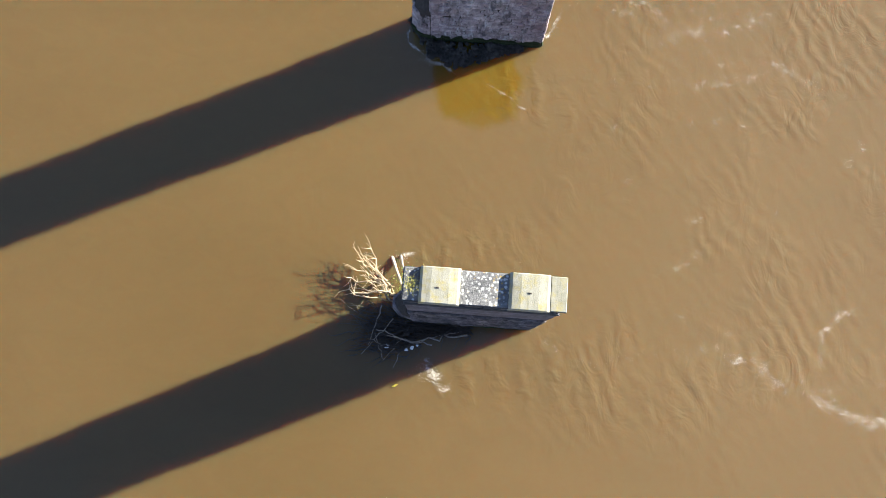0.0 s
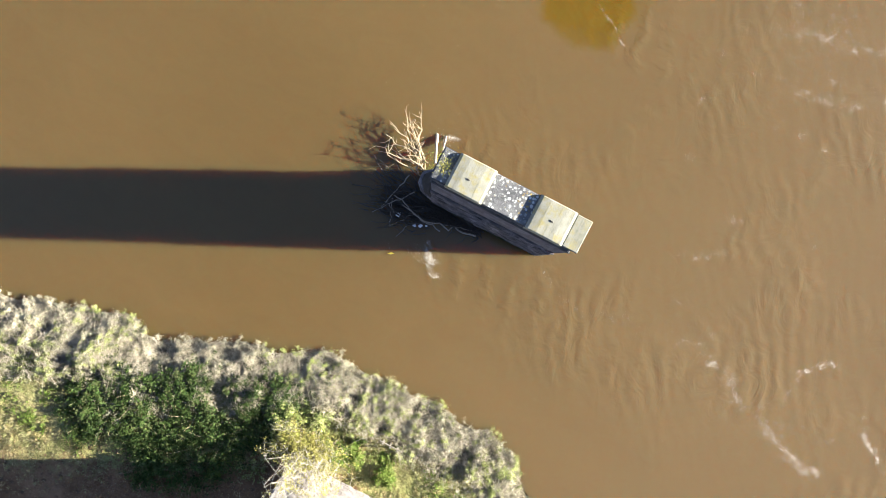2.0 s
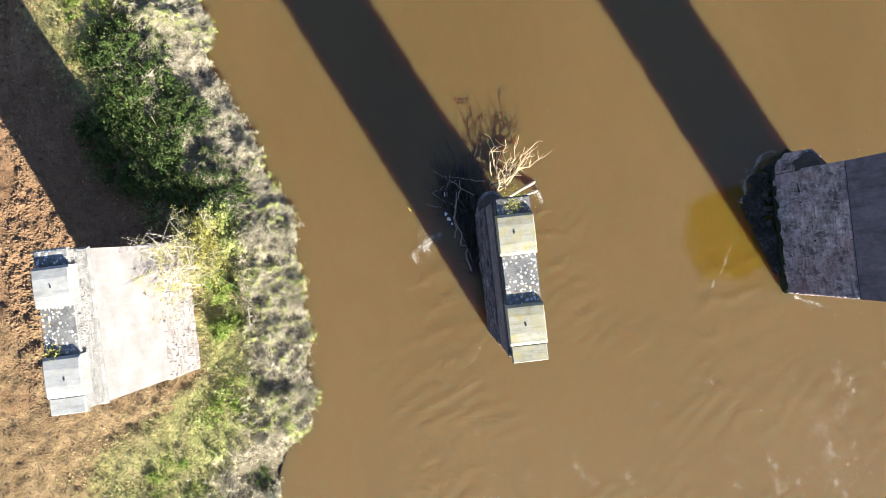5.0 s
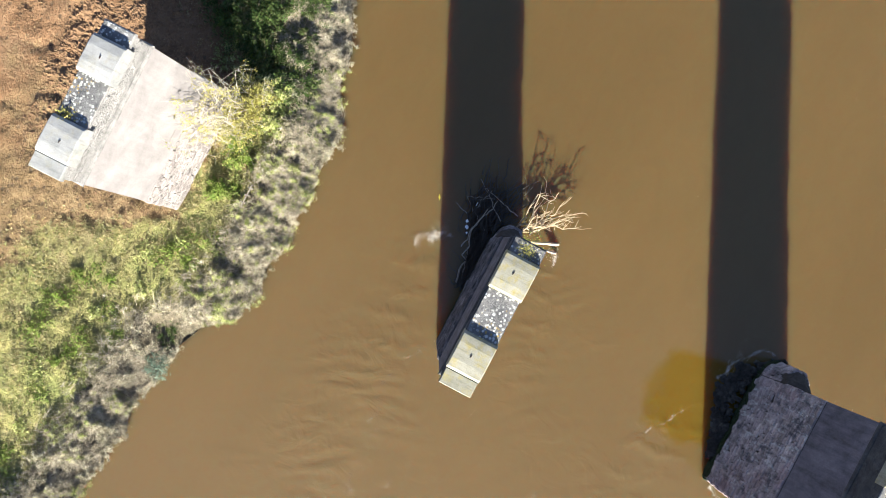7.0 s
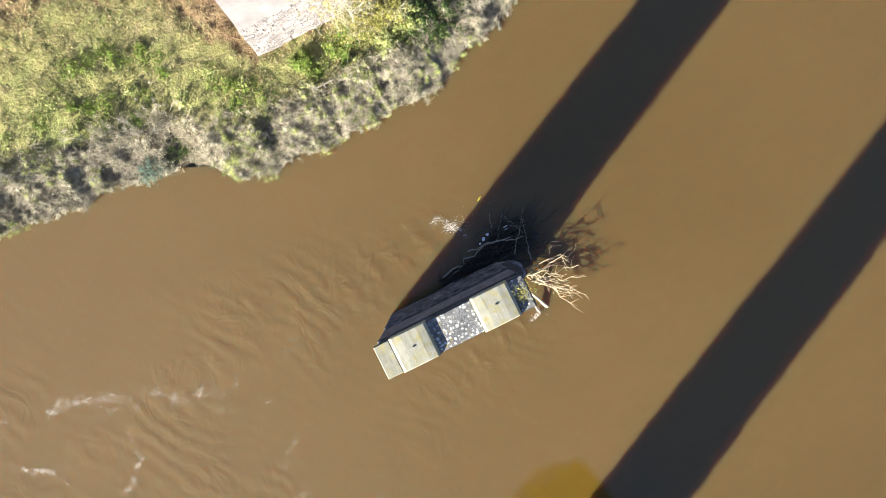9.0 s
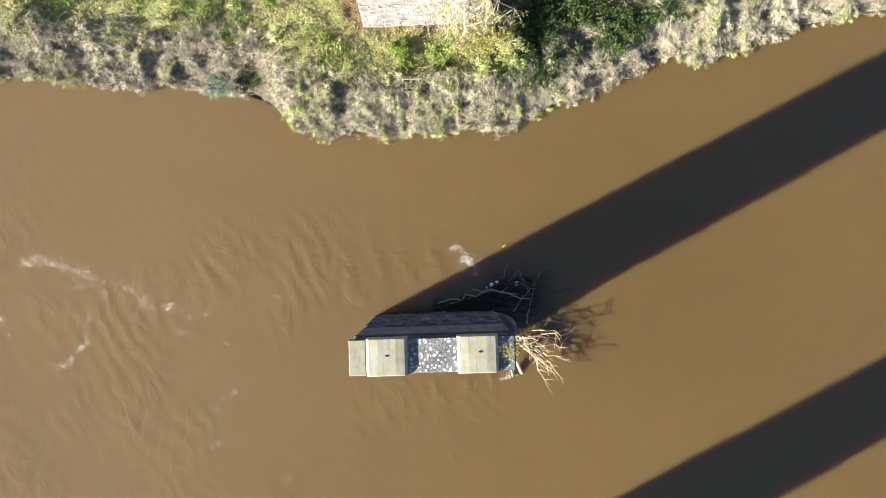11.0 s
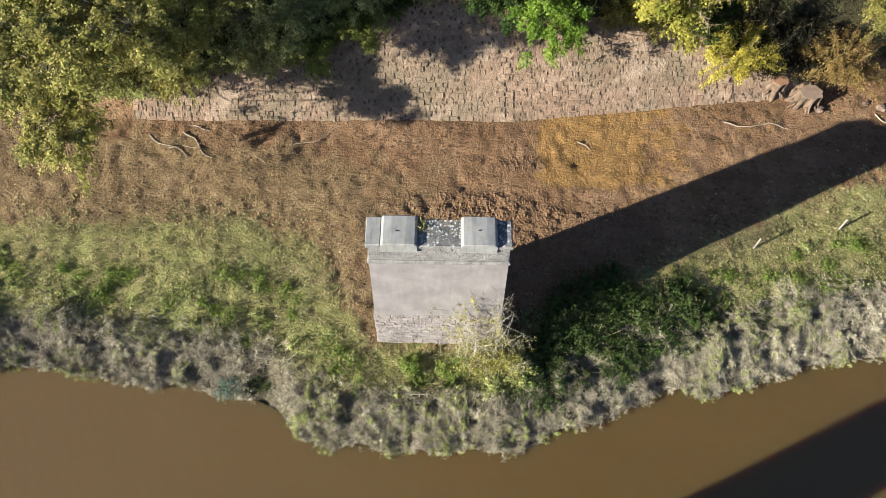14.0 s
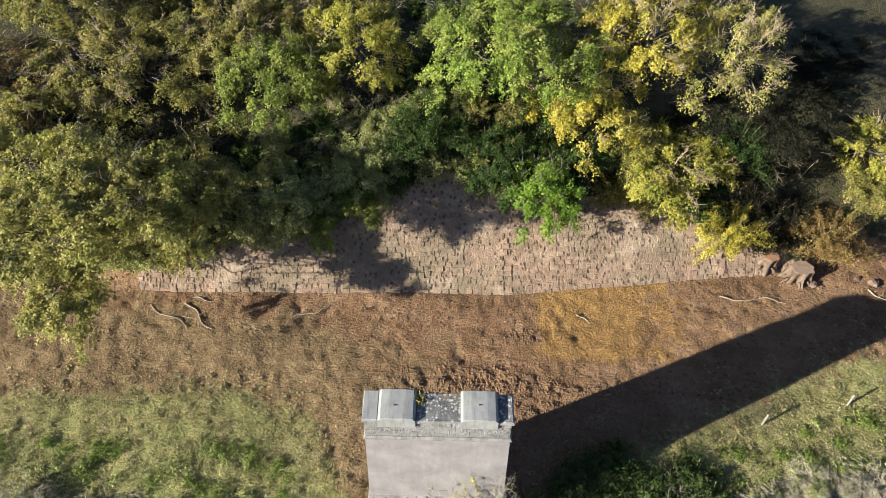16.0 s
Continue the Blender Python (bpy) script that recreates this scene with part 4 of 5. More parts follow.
def woods():
    rows = [  # x, y, height of the top over the water, radius, leaf, bareness, label
        (-30.0, 41.0, 15.2, 6.2, M_PALE, 0.06, "pale yellow-green willow leaning far over the mud", (6.0, -6.4)),
        (-29.5, 41.6, 10.6, 3.6, M_PALE, 0.04, "yellow-green willow bough hanging over the mud", (4.6, -7.0)),
        (-29.0, 39.4, 9.8, 2.6, M_PALE, 0.04, "yellow-green willow bough reaching over the mud", (4.7, -8.8)),
        (-31.0, 43.0, 13.5, 6.0, M_PALE, 0.1, "pale yellow-green willow at the wood's edge", (0, 0)),
        (-38.5, 48.5, 14.0, 6.0, M_BROWN, 0.3, "brown thinning tree in the wood edge", (0, 0)),
        (-25.5, 51.0, 14.0, 6.4, M_OLIVE, 0.45, "olive tree with bare grey twigs", (0, 0)),
        (-19.0, 43.8, 9.6, 5.6, M_PALE, 0.12, "yellow-green willow above the stone slope", (0, 0)),
        (-13.4, 49.8, 14.6, 4.2, M_MOSS, 0.05, "lime green tree in the wood", (0, 0)),
        (-17.5, 56.0, 15.0, 6.0, M_OLIVE, 0.25, "olive tree in the wood", (0, 0)),
        (-13.0, 43.5, 8.0, 3.6, M_THICKET, 0.3, "thin olive tree over the stone slope", (0, 0)),
        (-7.3, 53.0, 17.0, 3.4, M_GOLD, 0.12, "tall yellow-lime tree in the wood", (0, 0)),
        (-7.0, 49.0, 10.5, 3.8, M_THICKET, 0.75, "thin tree of pale dead branches", (0, 0)),
        (-1.4, 52.4, 10.5, 4.4, M_DARK, 0.15, "dark ivy-green tree behind the slope", (0, 0)),
        (2.4, 49.0, 9.8, 3.4, M_DARK, 0.05, "dark green tree above the stone slope", (0, 0)),
        (5.2, 51.6, 17.4, 6.4, M_LIME, 0.05, "tall lime green willow", (0, 0)),
        (7.0, 42.5, 9.4, 3.0, M_BRIGHT, 0.02, "bright green ash over the stone slope", (0, 0)),
        (4.3, 44.6, 8.8, 2.4, M_DARK, 0.05, "dark green tree beside the ash", (0, 0)),
        (8.5, 48.6, 12.2, 1.8, M_YELLOW, 0.1, "small yellow tree under the tall willow", (0, 0)),
        (11.4, 47.6, 12.6, 2.8, M_YELLOW, 0.15, "yellow autumn tree with bare twigs", (0, 0)),
        (15.2, 53.4, 17.6, 5.0, M_YELLOW, 0.35, "large yellow autumn tree", (0, 0)),
        (22.0, 53.0, 16.5, 4.2, M_PALE, 0.9, "nearly bare tree with pale twigs", (0, 0)),
        (17.6, 46.2, 9.8, 4.3, M_GOLD, 0.25, "yellowing olive tree above the slope", (0, 0)),
        (26.0, 51.5, 6.6, 5.6, M_SHADE_LEAF, 0.4, "dull shaded tree with grey twigs", (0, 0)),
        (30.5, 58.0, 9.0, 5.0, M_SHADE_LEAF, 0.4, "dull shaded tree in the wood", (0, 0)),
        (33.8, 49.2, 9.0, 2.3, M_GOLD, 0.1, "yellow-green tree at the wood's edge", (0, 0)),
        (-43.0, 40.0, 13.0, 5.0, M_OLIVE, 0.1, "olive willow beside the mud", (0, 0)),
        (-32.0, 59.0, 16.0, 6.6, M_OLIVE, 0.2, "tall olive tree in the wood", (0, 0)),
        (-22.0, 63.0, 17.0, 6.2, M_OLIVE, 0.2, "tall olive tree in the wood", (0, 0)),
        (12.0, 63.0, 18.0, 5.6, M_LIME, 0.1, "tall green tree in the wood", (0, 0)),
        (0.5, 64.0, 12.0, 5.0, M_DARK, 0.1, "dark tree deep in the wood", (0, 0)),
    ]
    for x, y, top, r, mat, bare, label, lean in rows:
        g = float(ground_z(x, y))
        tree((x, y, g), r, top - g, mat, label, int((1550 * r * r + 7500) * (1 - 0.6 * bare)), 0.198, bare, low=0.78 if lean[0] else 0.3, drop=0.05 if lean[0] or mat == M_BRIGHT else 0.15 if mat == M_LIME else 0.4, shift=lean)
    for x, y, r, h, mat, label in ((22.2, 42.6, 3.0, 3.0, M_YELLOW, "yellow bush at the foot of the wood"), (30.8, 42.8, 3.3, 3.2, M_BROWN, "rusty olive bush beside boulders"), (14.6, 47.0, 2.8, 3.0, M_OLIVE, "olive bush on the slope"), (-2.0, 46.6, 3.0, 4.2, M_DARK, "dark ivy bush at the slope's top"), (4.0, 46.0, 2.2, 3.0, M_DARK, "dark green bush on the stone slope"), (-6.4, 44.2, 2.9, 4.4, M_THICKET, "olive thicket on the slope"), (-12.4, 42.2, 2.8, 4.0, M_THICKET, "olive bush on the stone slope"), (-20.5, 39.6, 2.6, 2.6, M_PALE, "pale bush at the wall's end"), (-13.0, 40.6, 2.2, 2.2, M_THICKET, "olive bush growing over the stone slope"), (-10.0, 41.0, 2.0, 2.2, M_MOSS, "green bush growing over the stone slope"), (-6.9, 42.4, 1.9, 2.4, M_MOSS, "green bush growing over the stone slope"), (-23.5, 40.5, 3.0, 3.0, M_OLIVE, "olive bush under the willow"), (22.5, 47.5, 3.2, 3.2, M_DARK, "dark bush under the trees"), (10.2, 46.5, 2.4, 2.6, M_DARK, "dark bush under the ash tree"), (34.5, 46.5, 3.0, 3.0, M_OLIVE, "olive bush by the mud track"), (-32.0, 41.5, 3.2, 3.0, M_OLIVE, "olive bush under the willow")):
        bush(at_ground(x, y), r, h, mat, label, int(4200 * r), 0.17, 24)

    # brambles and ivy over the upper edge of the stones
    x = -25.0
    while x < 30:
        for row, back in enumerate((1.3, 3.4, 5.8)):
            px = x + rng.normal(0, 0.4)
            y = float(wall_y(px) + stone_reach(px)) + back + rng.normal(0, 0.25)
            mat, lab = [(M_DARK, "dark ivy and bramble over the stones"), (M_OLIVE, "olive bramble thicket over the stones"), (M_DARK, "dark thicket under the trees")][int(rng.integers(3))]
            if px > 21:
                mat, lab = M_SHADE_LEAF, "thicket under the trees, leaves darkened for shade"
            elif px < 2 and rng.random() < 0.7:
                mat, lab = M_THICKET, "olive thicket under the willows, leaf colour lightened"
            elif px > 11 and rng.random() < 0.5:
                mat, lab = M_PALE, "yellowing bramble thicket over the stones"
            r = rng.uniform(1.2, 1.8)
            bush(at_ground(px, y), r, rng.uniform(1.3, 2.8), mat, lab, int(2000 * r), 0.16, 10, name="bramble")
        x += rng.uniform(1.7, 2.3)


woods()


def mat_height(x, y):
    """Height of the scrub over the ground: an uneven tangle with hollows."""
    f = 0.28 * bumpy(x, y, 2.1) + 0.40 * bumpy(x, y, 0.8) + 0.32 * bumpy(x, y, 0.37)
    return np.clip(1.8 * (f - 0.26), 0.02, 1.1)


def open_bank(x, y):
    """False inside the dark hollow worn into the bank."""
    return ((x + 11.4) / 1.2) ** 2 + ((y - 16.8) / 1.1) ** 2 + 2.2 * (bumpy(x, y, 0.5) - 0.5) > 0.8


def strands(at, n, radius):
    """Sprays of thin silted stems, each spray leaning its own way, as three-sided tapers."""
    spray = rng.integers(0, max(4, n // 9), n)
    m = int(spray.max()) + 1
    foot = np.stack([rng.normal(0, radius * 0.62, m), rng.normal(0, radius * 0.62, m)], axis=1)
    lean = rng.uniform(0, 2 * math.pi, m)
    b = lean[spray] + rng.normal(0, 0.5, n)
    p2 = foot[spray] + rng.normal(0, 0.14, (n, 2))
    l = rng.uniform(0.3, 1.25, n)
    q2 = p2 + np.stack([np.cos(b) * l, np.sin(b) * l], axis=1)
    z = lambda v: ground_z(v[:, 0] + at[0], np.maximum(v[:, 1] + at[1], bank_y(v[:, 0] + at[0]))) - at[2] + mat_height(v[:, 0] + at[0], v[:, 1] + at[1])
    p = np.column_stack([p2, z(p2) * rng.uniform(0.55, 1.0, n) + 0.02])
    dry = (q2[:, 1] + at[1] > bank_y(q2[:, 0] + at[0]) - 0.45 * rng.random(n)) & (p2[:, 1] + at[1] > bank_y(p2[:, 0] + at[0]) - 0.1)
    dry &= open_bank(q2[:, 0] + at[0], q2[:, 1] + at[1]) & open_bank(p2[:, 0] + at[0], p2[:, 1] + at[1])
    p2, q2, b, p = p2[dry], q2[dry], b[dry], p[dry]
    n = len(b)
    q = np.column_stack([q2, z(q2) * rng.uniform(0.7, 1.1, n) + rng.uniform(0.0, 0.2, n)])
    side = np.stack([-np.sin(b), np.cos(b), np.zeros(n)], axis=1) * rng.uniform(0.006, 0.014, (n, 1))
    lift = np.array([0, 0, 1.0]) * rng.uniform(0.012, 0.024, (n, 1))
    return np.concatenate([np.stack([p - side, p + side, q], axis=1), np.stack([p + side, p + lift, q], axis=1), np.stack([p + lift, p - side, q], axis=1)])


def scrub(at, radius, leaf, label, leafy=1.0):
    root = thing("scrub_bush", at, label, "bush")
    place("brushwood", tris_of("brushwood", strands(at, int(230 * radius), radius)), M_STRAND, root)
    # leaves in small clumps over the tangle
    n = int(2300 * radius * leafy)
    m = int(34 * radius)
    knot = rng.normal(0, radius * 0.56, (m, 2))
    k = rng.integers(0, m, n)
    c = knot[k] + rng.normal(0, 0.12, (n, 2)) * rng.uniform(0.4, 1.0, (n, 1))
    wx, wy = c[:, 0] + at[0], c[:, 1] + at[1]
    hang = rng.uniform(-0.1, 0.42, m)
    full = rng.random(n) < np.clip((mat_height(wx, wy) - 0.06) * 3.0, 0.04, 1)
    keep = (knot[k, 1] + at[1] > bank_y(knot[k, 0] + at[0]) - hang[k]) & open_bank(wx, wy) & full
    c, wx, wy, k = c[keep], wx[keep], wy[keep], k[keep]
    lift = rng.uniform(-0.2, 0.2, m)[k]
    base = ground_z(wx, np.maximum(wy, bank_y(wx))) - at[2]
    z = base + mat_height(wx, wy) * rng.uniform(0.35, 1.0, len(k)) ** 0.5 + lift
    pts = np.column_stack([c, np.maximum(z, base + 0.03)])
    tint = np.clip(rng.normal(0, 0.24, m), -0.5, 0.5)
    place("foliage", toned(tris_of("foliage", leaves(pts, 0.112, 0.6)[:, 1:]), tint[k]), leaf, root)


def bank_scrub():
    x = -37.0
    while x < 38:
        d = rng.uniform(0.1, 0.5)
        while d < (3.0 if -8 < x < 8 else 3.0 if x < 0 else 4.2):
            px = x + rng.normal(0, 0.45)
            y = float(bank_y(px)) + d
            r = rng.uniform(0.75, 1.6)
            # where the land pier's shadow lies, scrub takes the shade-darkened bramble leaf
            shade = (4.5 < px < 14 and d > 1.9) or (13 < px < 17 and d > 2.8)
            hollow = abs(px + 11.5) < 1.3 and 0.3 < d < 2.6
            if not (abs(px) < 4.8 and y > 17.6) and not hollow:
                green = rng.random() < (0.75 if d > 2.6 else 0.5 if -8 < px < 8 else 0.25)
                leaf, lab = (M_BRAMBLE_SHADE, "dark green bramble bush on the bank") if shade else (M_SILTGREEN, "silt-dusted green scrub on the river bank") if green else (M_SILT, "pale silted scrub overhanging the river")
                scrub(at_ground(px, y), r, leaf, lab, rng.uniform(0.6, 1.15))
            d += rng.uniform(0.8, 1.3)
        x += rng.uniform(1.1, 1.55)
    # added dark leaves that stand in for the hollow's shade
    bush(at_ground(-11.4, 16.9), 1.0, 0.35, M_BRAMBLE_SHADE, "dark low leaves standing for a shaded bank hollow", 900, 0.11, 14)
    bush(at_ground(-13.5, 16.4), 0.95, 0.9, M_TEAL, "blue-green bush hanging over the river", 900, 0.14, 8)


bank_scrub()


def herbs():
    for _ in range(135):
        x = rng.uniform(-33, 32)
        y = float(bank_y(x)) + rng.uniform(3.6, 8.5)
        if abs(x) < 5.4 and y > 17.2:
            continue
        bush(at_ground(x, y), rng.uniform(0.35, 1.0), rng.uniform(0.1, 0.24), M_HERB if rng.random() < 0.6 else M_SILTGREEN, "low clump of green weeds in the turf", 360, 0.15, 0, name="weed_clump", category="plant")
    for x, y, r in ((6.8, 19.0, 1.6), (8.6, 21.0, 1.7), (10.6, 20.2, 1.6), (9.4, 23.2, 1.5), (12.0, 22.4, 1.4), (6.6, 17.0, 1.5), (11.8, 24.4, 1.1), (13.6, 22.6, 1.5), (14.6, 20.4, 1.4), (15.6, 22.4, 1.5), (12.6, 18.9, 1.3), (16.8, 23.6, 1.3), (17.6, 22.0, 1.1)):
        bush(at_ground(x, y), r * 1.2, 0.85, M_BRAMBLE_SHADE, "dark green bramble thicket beside the pier", 2600, 0.17, 12)


herbs()


def turf(n, past, name, material, label):
    """Rank tufts, each a fan of blades that throws its own shadow."""
    x = rng.uniform(-36, 38, n)
    y = bank_y(x) + rng.uniform(2.5, 17.0, n)
    edge = np.interp(x, TURF_X, TURF_Y) + rng.normal(past, 1.3, n)
    keep = (y < edge) & (y > edge - 6.5 - 20 * (past < 1)) & (y < wall_y(x) - 4) & ~((np.abs(x) < 4.3) & (np.abs(y - 21) < 1.5))
    x, y = x[keep], y[keep]
    tall = rng.uniform(0.07, 0.19, len(x)) * (0.45 + bumpy(x, y, 1.6)) * (1 - 0.4 * (past > 1))
    k = np.repeat(np.arange(len(x)), 12)
    m = len(k)
    a = rng.uniform(0, 2 * math.pi, m)
    r = rng.uniform(0.0, 0.12, m)
    px, py = x[k] + np.cos(a) * r, y[k] + np.sin(a) * r
    p = np.stack([px, py, ground_z(px, py) - 0.03], axis=1)
    h = tall[k] * rng.uniform(0.45, 1.0, m)
    w = rng.uniform(0.016, 0.038, m)
    e = np.stack([-np.sin(a) * w, np.cos(a) * w, np.zeros(m)], axis=1)
    out = h * rng.uniform(0.4, 1.5, m)
    t = p + np.stack([np.cos(a) * out, np.sin(a) * out, h], axis=1)
    ob = place(name, quads_of(name, np.stack([p - e, p + e, t + e * 0.3, t - e * 0.3], axis=1)), material)
    tagged(ob, label, "grass", kind="stuff")


turf(15000, 0.0, "grass", M_GRASS, "rank green and straw grass on the bank")
turf(15500, 1.8, "dry_grass", M_STRAW, "trampled dry straw grass beside the mud")


def clods():
    vv, ff = [], []
    o = np.array([(1, 0, 0), (-1, 0, 0), (0, 1, 0), (0, -1, 0), (0, 0, 1), (0, 0, -0.6)])
    of = [(0, 2, 4), (2, 1, 4), (1, 3, 4), (3, 0, 4), (2, 0, 5), (1, 2, 5), (3, 1, 5), (0, 3, 5)]
    n = 52000
    xs, ys = rng.uniform(-36, 37, n), rng.uniform(20, 41, n)
    xs[:15000], ys[:15000] = rng.uniform(-6, 16, 15000), rng.uniform(22, 35, 15000)
    ridge = dug(xs, ys) * np.clip(0.5 + bumpy(xs, ys, 1.3), 0, 1.3)
    field = (ys > np.interp(xs, TURF_X, TURF_Y) + rng.normal(-0.6, 1.2, n)) & (ys < wall_y(xs) - 0.15) & (rng.random(n) < np.where(np.arange(n) < 15000, 1.2 * ridge, 0.45))
    field &= ~((np.abs(xs) < 4.2) & (np.abs(ys - 21) < 1.5))
    zs = ground_z(xs, ys)
    for x, y, z, rd in zip(xs[field], ys[field], zs[field], ridge[field]):
        s = rng.uniform(0.025, 0.075) * (1 + 1.5 * rd * rng.random() ** 1.5)
        b = len(vv)
        vv += list(o[:5] * s * rng.uniform(0.6, 1.4, (5, 3)) * (1, 1, 0.42) + (x, y, z + s * 0.05))
        ff += [tuple(b + q for q in f) for f in of[:4]]
    ob = place("clods", mesh_of("clods", vv, ff), M_CLOD)
    tagged(ob, "scattered clods of dug red-brown clay", "soil", kind="stuff")


clods()


def litter():
    n = 120000
    x, y = rng.uniform(-36, 37, n), rng.uniform(19, 41.5, n)
    keep = (y > np.interp(x, TURF_X, TURF_Y) - 2.5) & (y < wall_y(x) - 0.05) & ~((np.abs(x) < 4.0) & (np.abs(y - 21) < 1.4))
    keep &= rng.random(n) < np.where((x > 5) & (y > 31), 1.0, 0.55)
    x, y = x[keep], y[keep]
    c = np.stack([x, y, ground_z(x, y) + 0.03], axis=1)
    ob = place("leaf_litter", tris_of("leaf_litter", leaves(c, 0.08, 0.5, 1.2)[:, 1:]), M_LITTER)
    tagged(ob, "scattered dry straw and fallen leaves on mud", "leaf litter", kind="stuff")


litter()


def pier_shrub():
    """The half-bare shrub that climbs the land pier."""
    root = thing("climbing_shrub", at_ground(3.2, 18.5), "half-bare yellowing shrub climbing the pier's foot", "shrub")
    wood = Tubes()
    pts = []
    for _ in range(115):
        zt = rng.uniform(0.4, 3.4) if rng.random() < 0.45 else rng.uniform(2.0, 9.6)
        tip = (rng.uniform(-3.0, 2.9) if zt < 3.4 else rng.uniform(-3.9, 1.3), rng.uniform(-1.5, 0.7) if zt < 3 else 0.45 + 0.06 * zt + rng.uniform(-0.4, 0.25), zt)
        mid = wood.bend((rng.normal(0.4, 0.6), rng.normal(-0.1, 0.25), -0.2), tip, 0.02, 0.006, 0.055, 8, 3)
        for q in mid[3::2]:
            pts.append(q)
            for _ in range(2):
                d = Vector(rng.normal(0, 0.34, 3))
                d.y = -abs(d.y)
                wood.bend(q, q + d, 0.010, 0.004, 0.08, 3, 3)
                pts.append(q + d)
    place("brushwood", wood.mesh("brushwood"), M_SILTSTEM, root)
    pts = np.array([tuple(p) for p in pts])
    pts = pts[rng.random(len(pts)) < np.where(pts[:, 2] < 1.8, 0.7, 0.4)]
    c = pts[rng.integers(0, len(pts), 7000)] + rng.normal(0, 0.13, (7000, 3))
    place("foliage", quads_of("foliage", leaves(c, 0.1, 0.55)), M_PALE, root)


pier_shrub()
for x, y, r, tall, leaf in ((2.9, 18.5, 1.1, 2.2, M_PALE), (4.4, 18.5, 1.3, 2.2, M_PALE), (2.0, 18.0, 1.0, 1.3, M_HERB), (5.5, 17.5, 1.1, 1.2, M_SILTGREEN), (0.9, 17.7, 0.8, 0.8, M_HERB), (-1.6, 17.9, 0.7, 0.6, M_HERB), (3.8, 16.8, 1.0, 0.9, M_SILTGREEN)):
    bush(at_ground(x, y), r, tall, leaf, "yellow-green bush at the pier's foot", int(2600 * r), 0.15, 40)



# ---- driftwood, posts, boulders, rubbish ----
def drift_raft():
    root = thing("driftwood_raft", (4.6, 1.2, 0.0), "tangled raft of dark driftwood caught on the pier", "driftwood")
    dark = Tubes()
    for i in range(380):
        a = Vector((rng.uniform(-4.8, 1.9), rng.uniform(0.0, 2.0), rng.uniform(-0.05, 0.5))) if i < 240 else Vector((rng.normal(0.1, 1.1), rng.normal(0.5, 0.9), rng.uniform(0.0, 0.7)))
        if a.x < -1.5:
            a.y = rng.uniform(0.0, 0.7)
        ang = rng.normal(0.0, 0.55)
        l = rng.uniform(0.5, 2.6)
        dark.bend(a, a + Vector((math.cos(ang) * l, math.sin(ang) * l * 0.6, rng.uniform(-0.15, 0.5))), rng.uniform(0.015, 0.06), 0.01, 0.12, 4, 4)
    for a, b, r in (((-4.4, 0.5, 0.5), (-0.9, 1.2, 0.9), 0.075), ((-0.9, 1.2, 0.9), (1.4, 0.6, 1.4), 0.06), ((-2.2, 1.3, 0.6), (0.7, 0.9, 1.1), 0.05), ((0.2, 1.7, 0.3), (1.9, 1.2, 0.9), 0.04), ((0.9, 2.4, 0.2), (1.5, 0.8, 0.8), 0.04), ((-0.6, 0.4, 0.6), (0.9, 2.5, 0.3), 0.035), ((0.4, -0.2, 0.9), (2.3, 2.2, 0.3), 0.04), ((-4.0, 0.3, 0.4), (-1.8, 0.9, 0.7), 0.045), ((1.2, -1.0, 1.0), (1.9, 1.6, 0.6), 0.045), ((-0.3, 1.5, 0.3), (0.2, 2.9, 0.1), 0.03)):
        pale = Tubes()
        pale.bend(a, b, r * 0.95, r * 0.5, 0.028, 9, 5)
        place("pale_branch", pale.mesh("pale_branch"), M_DRIFT, root, "long pale peeled branch")
    place("dark_brushwood", dark.mesh("dark_brushwood"), M_DARKWOOD, root, "wet dark branches")
    root = thing("dead_branch_heap", (5.4, -0.6, 0.4), "sunlit heap of bare forked branches on the pier's end", "driftwood")
    tw = Tubes()
    for _ in range(14):
        tip = Vector((rng.uniform(0.6, 2.7), rng.uniform(-3.2, 1.0), rng.uniform(0.2, 1.1)))
        pts = tw.bend((rng.normal(0, 0.25), rng.normal(0, 0.4), rng.uniform(-0.2, 0.6)), tip, 0.06, 0.018, 0.09, 5, 4)
        for q in pts[2:]:
            for _ in range(2):
                tw.bend(q, q + Vector((rng.normal(0.25, 0.4), rng.normal(-0.15, 0.4), rng.normal(0.15, 0.3))), 0.022, 0.007, 0.1, 2, 3)
    log = Tubes()
    log.bend((0.1, -2.5, -0.5), (-0.75, -0.6, 0.7), 0.12, 0.08, 0.012, 5, 7)
    log.bend((-0.5, -2.6, -0.35), (-0.8, -1.5, 0.3), 0.09, 0.06, 0.012, 4, 6)
    place("log", log.mesh("log"), M_PEELED, root, "pale peeled log leaning on the pier")
    place("brushwood", tw.mesh("brushwood"), M_TWIG, root)
    for at, label, mat, n, r, s in (((4.5, -1.4, 0.6), "yellow-green weed growing over the driftwood", M_HERB, 260, 0.5, 0.11), ((3.35, 0.0, 14.33), "moss and small weeds on the pier's cap", M_PALE, 260, 0.24, 0.075), ((-1.0, 21.3, 14.33), "yellow weed tuft on the pier's cap", M_PALE, 160, 0.22, 0.12)):
        w = thing("weed_tuft", at, label, "plant")
        c = rng.normal(0, 1, (n, 3)) * np.array([r, r, r * 0.45])
        c[:, 2] = np.abs(c[:, 2])
        place("foliage", quads_of("foliage", leaves(c, s, 0.5)), mat, w)


drift_raft()


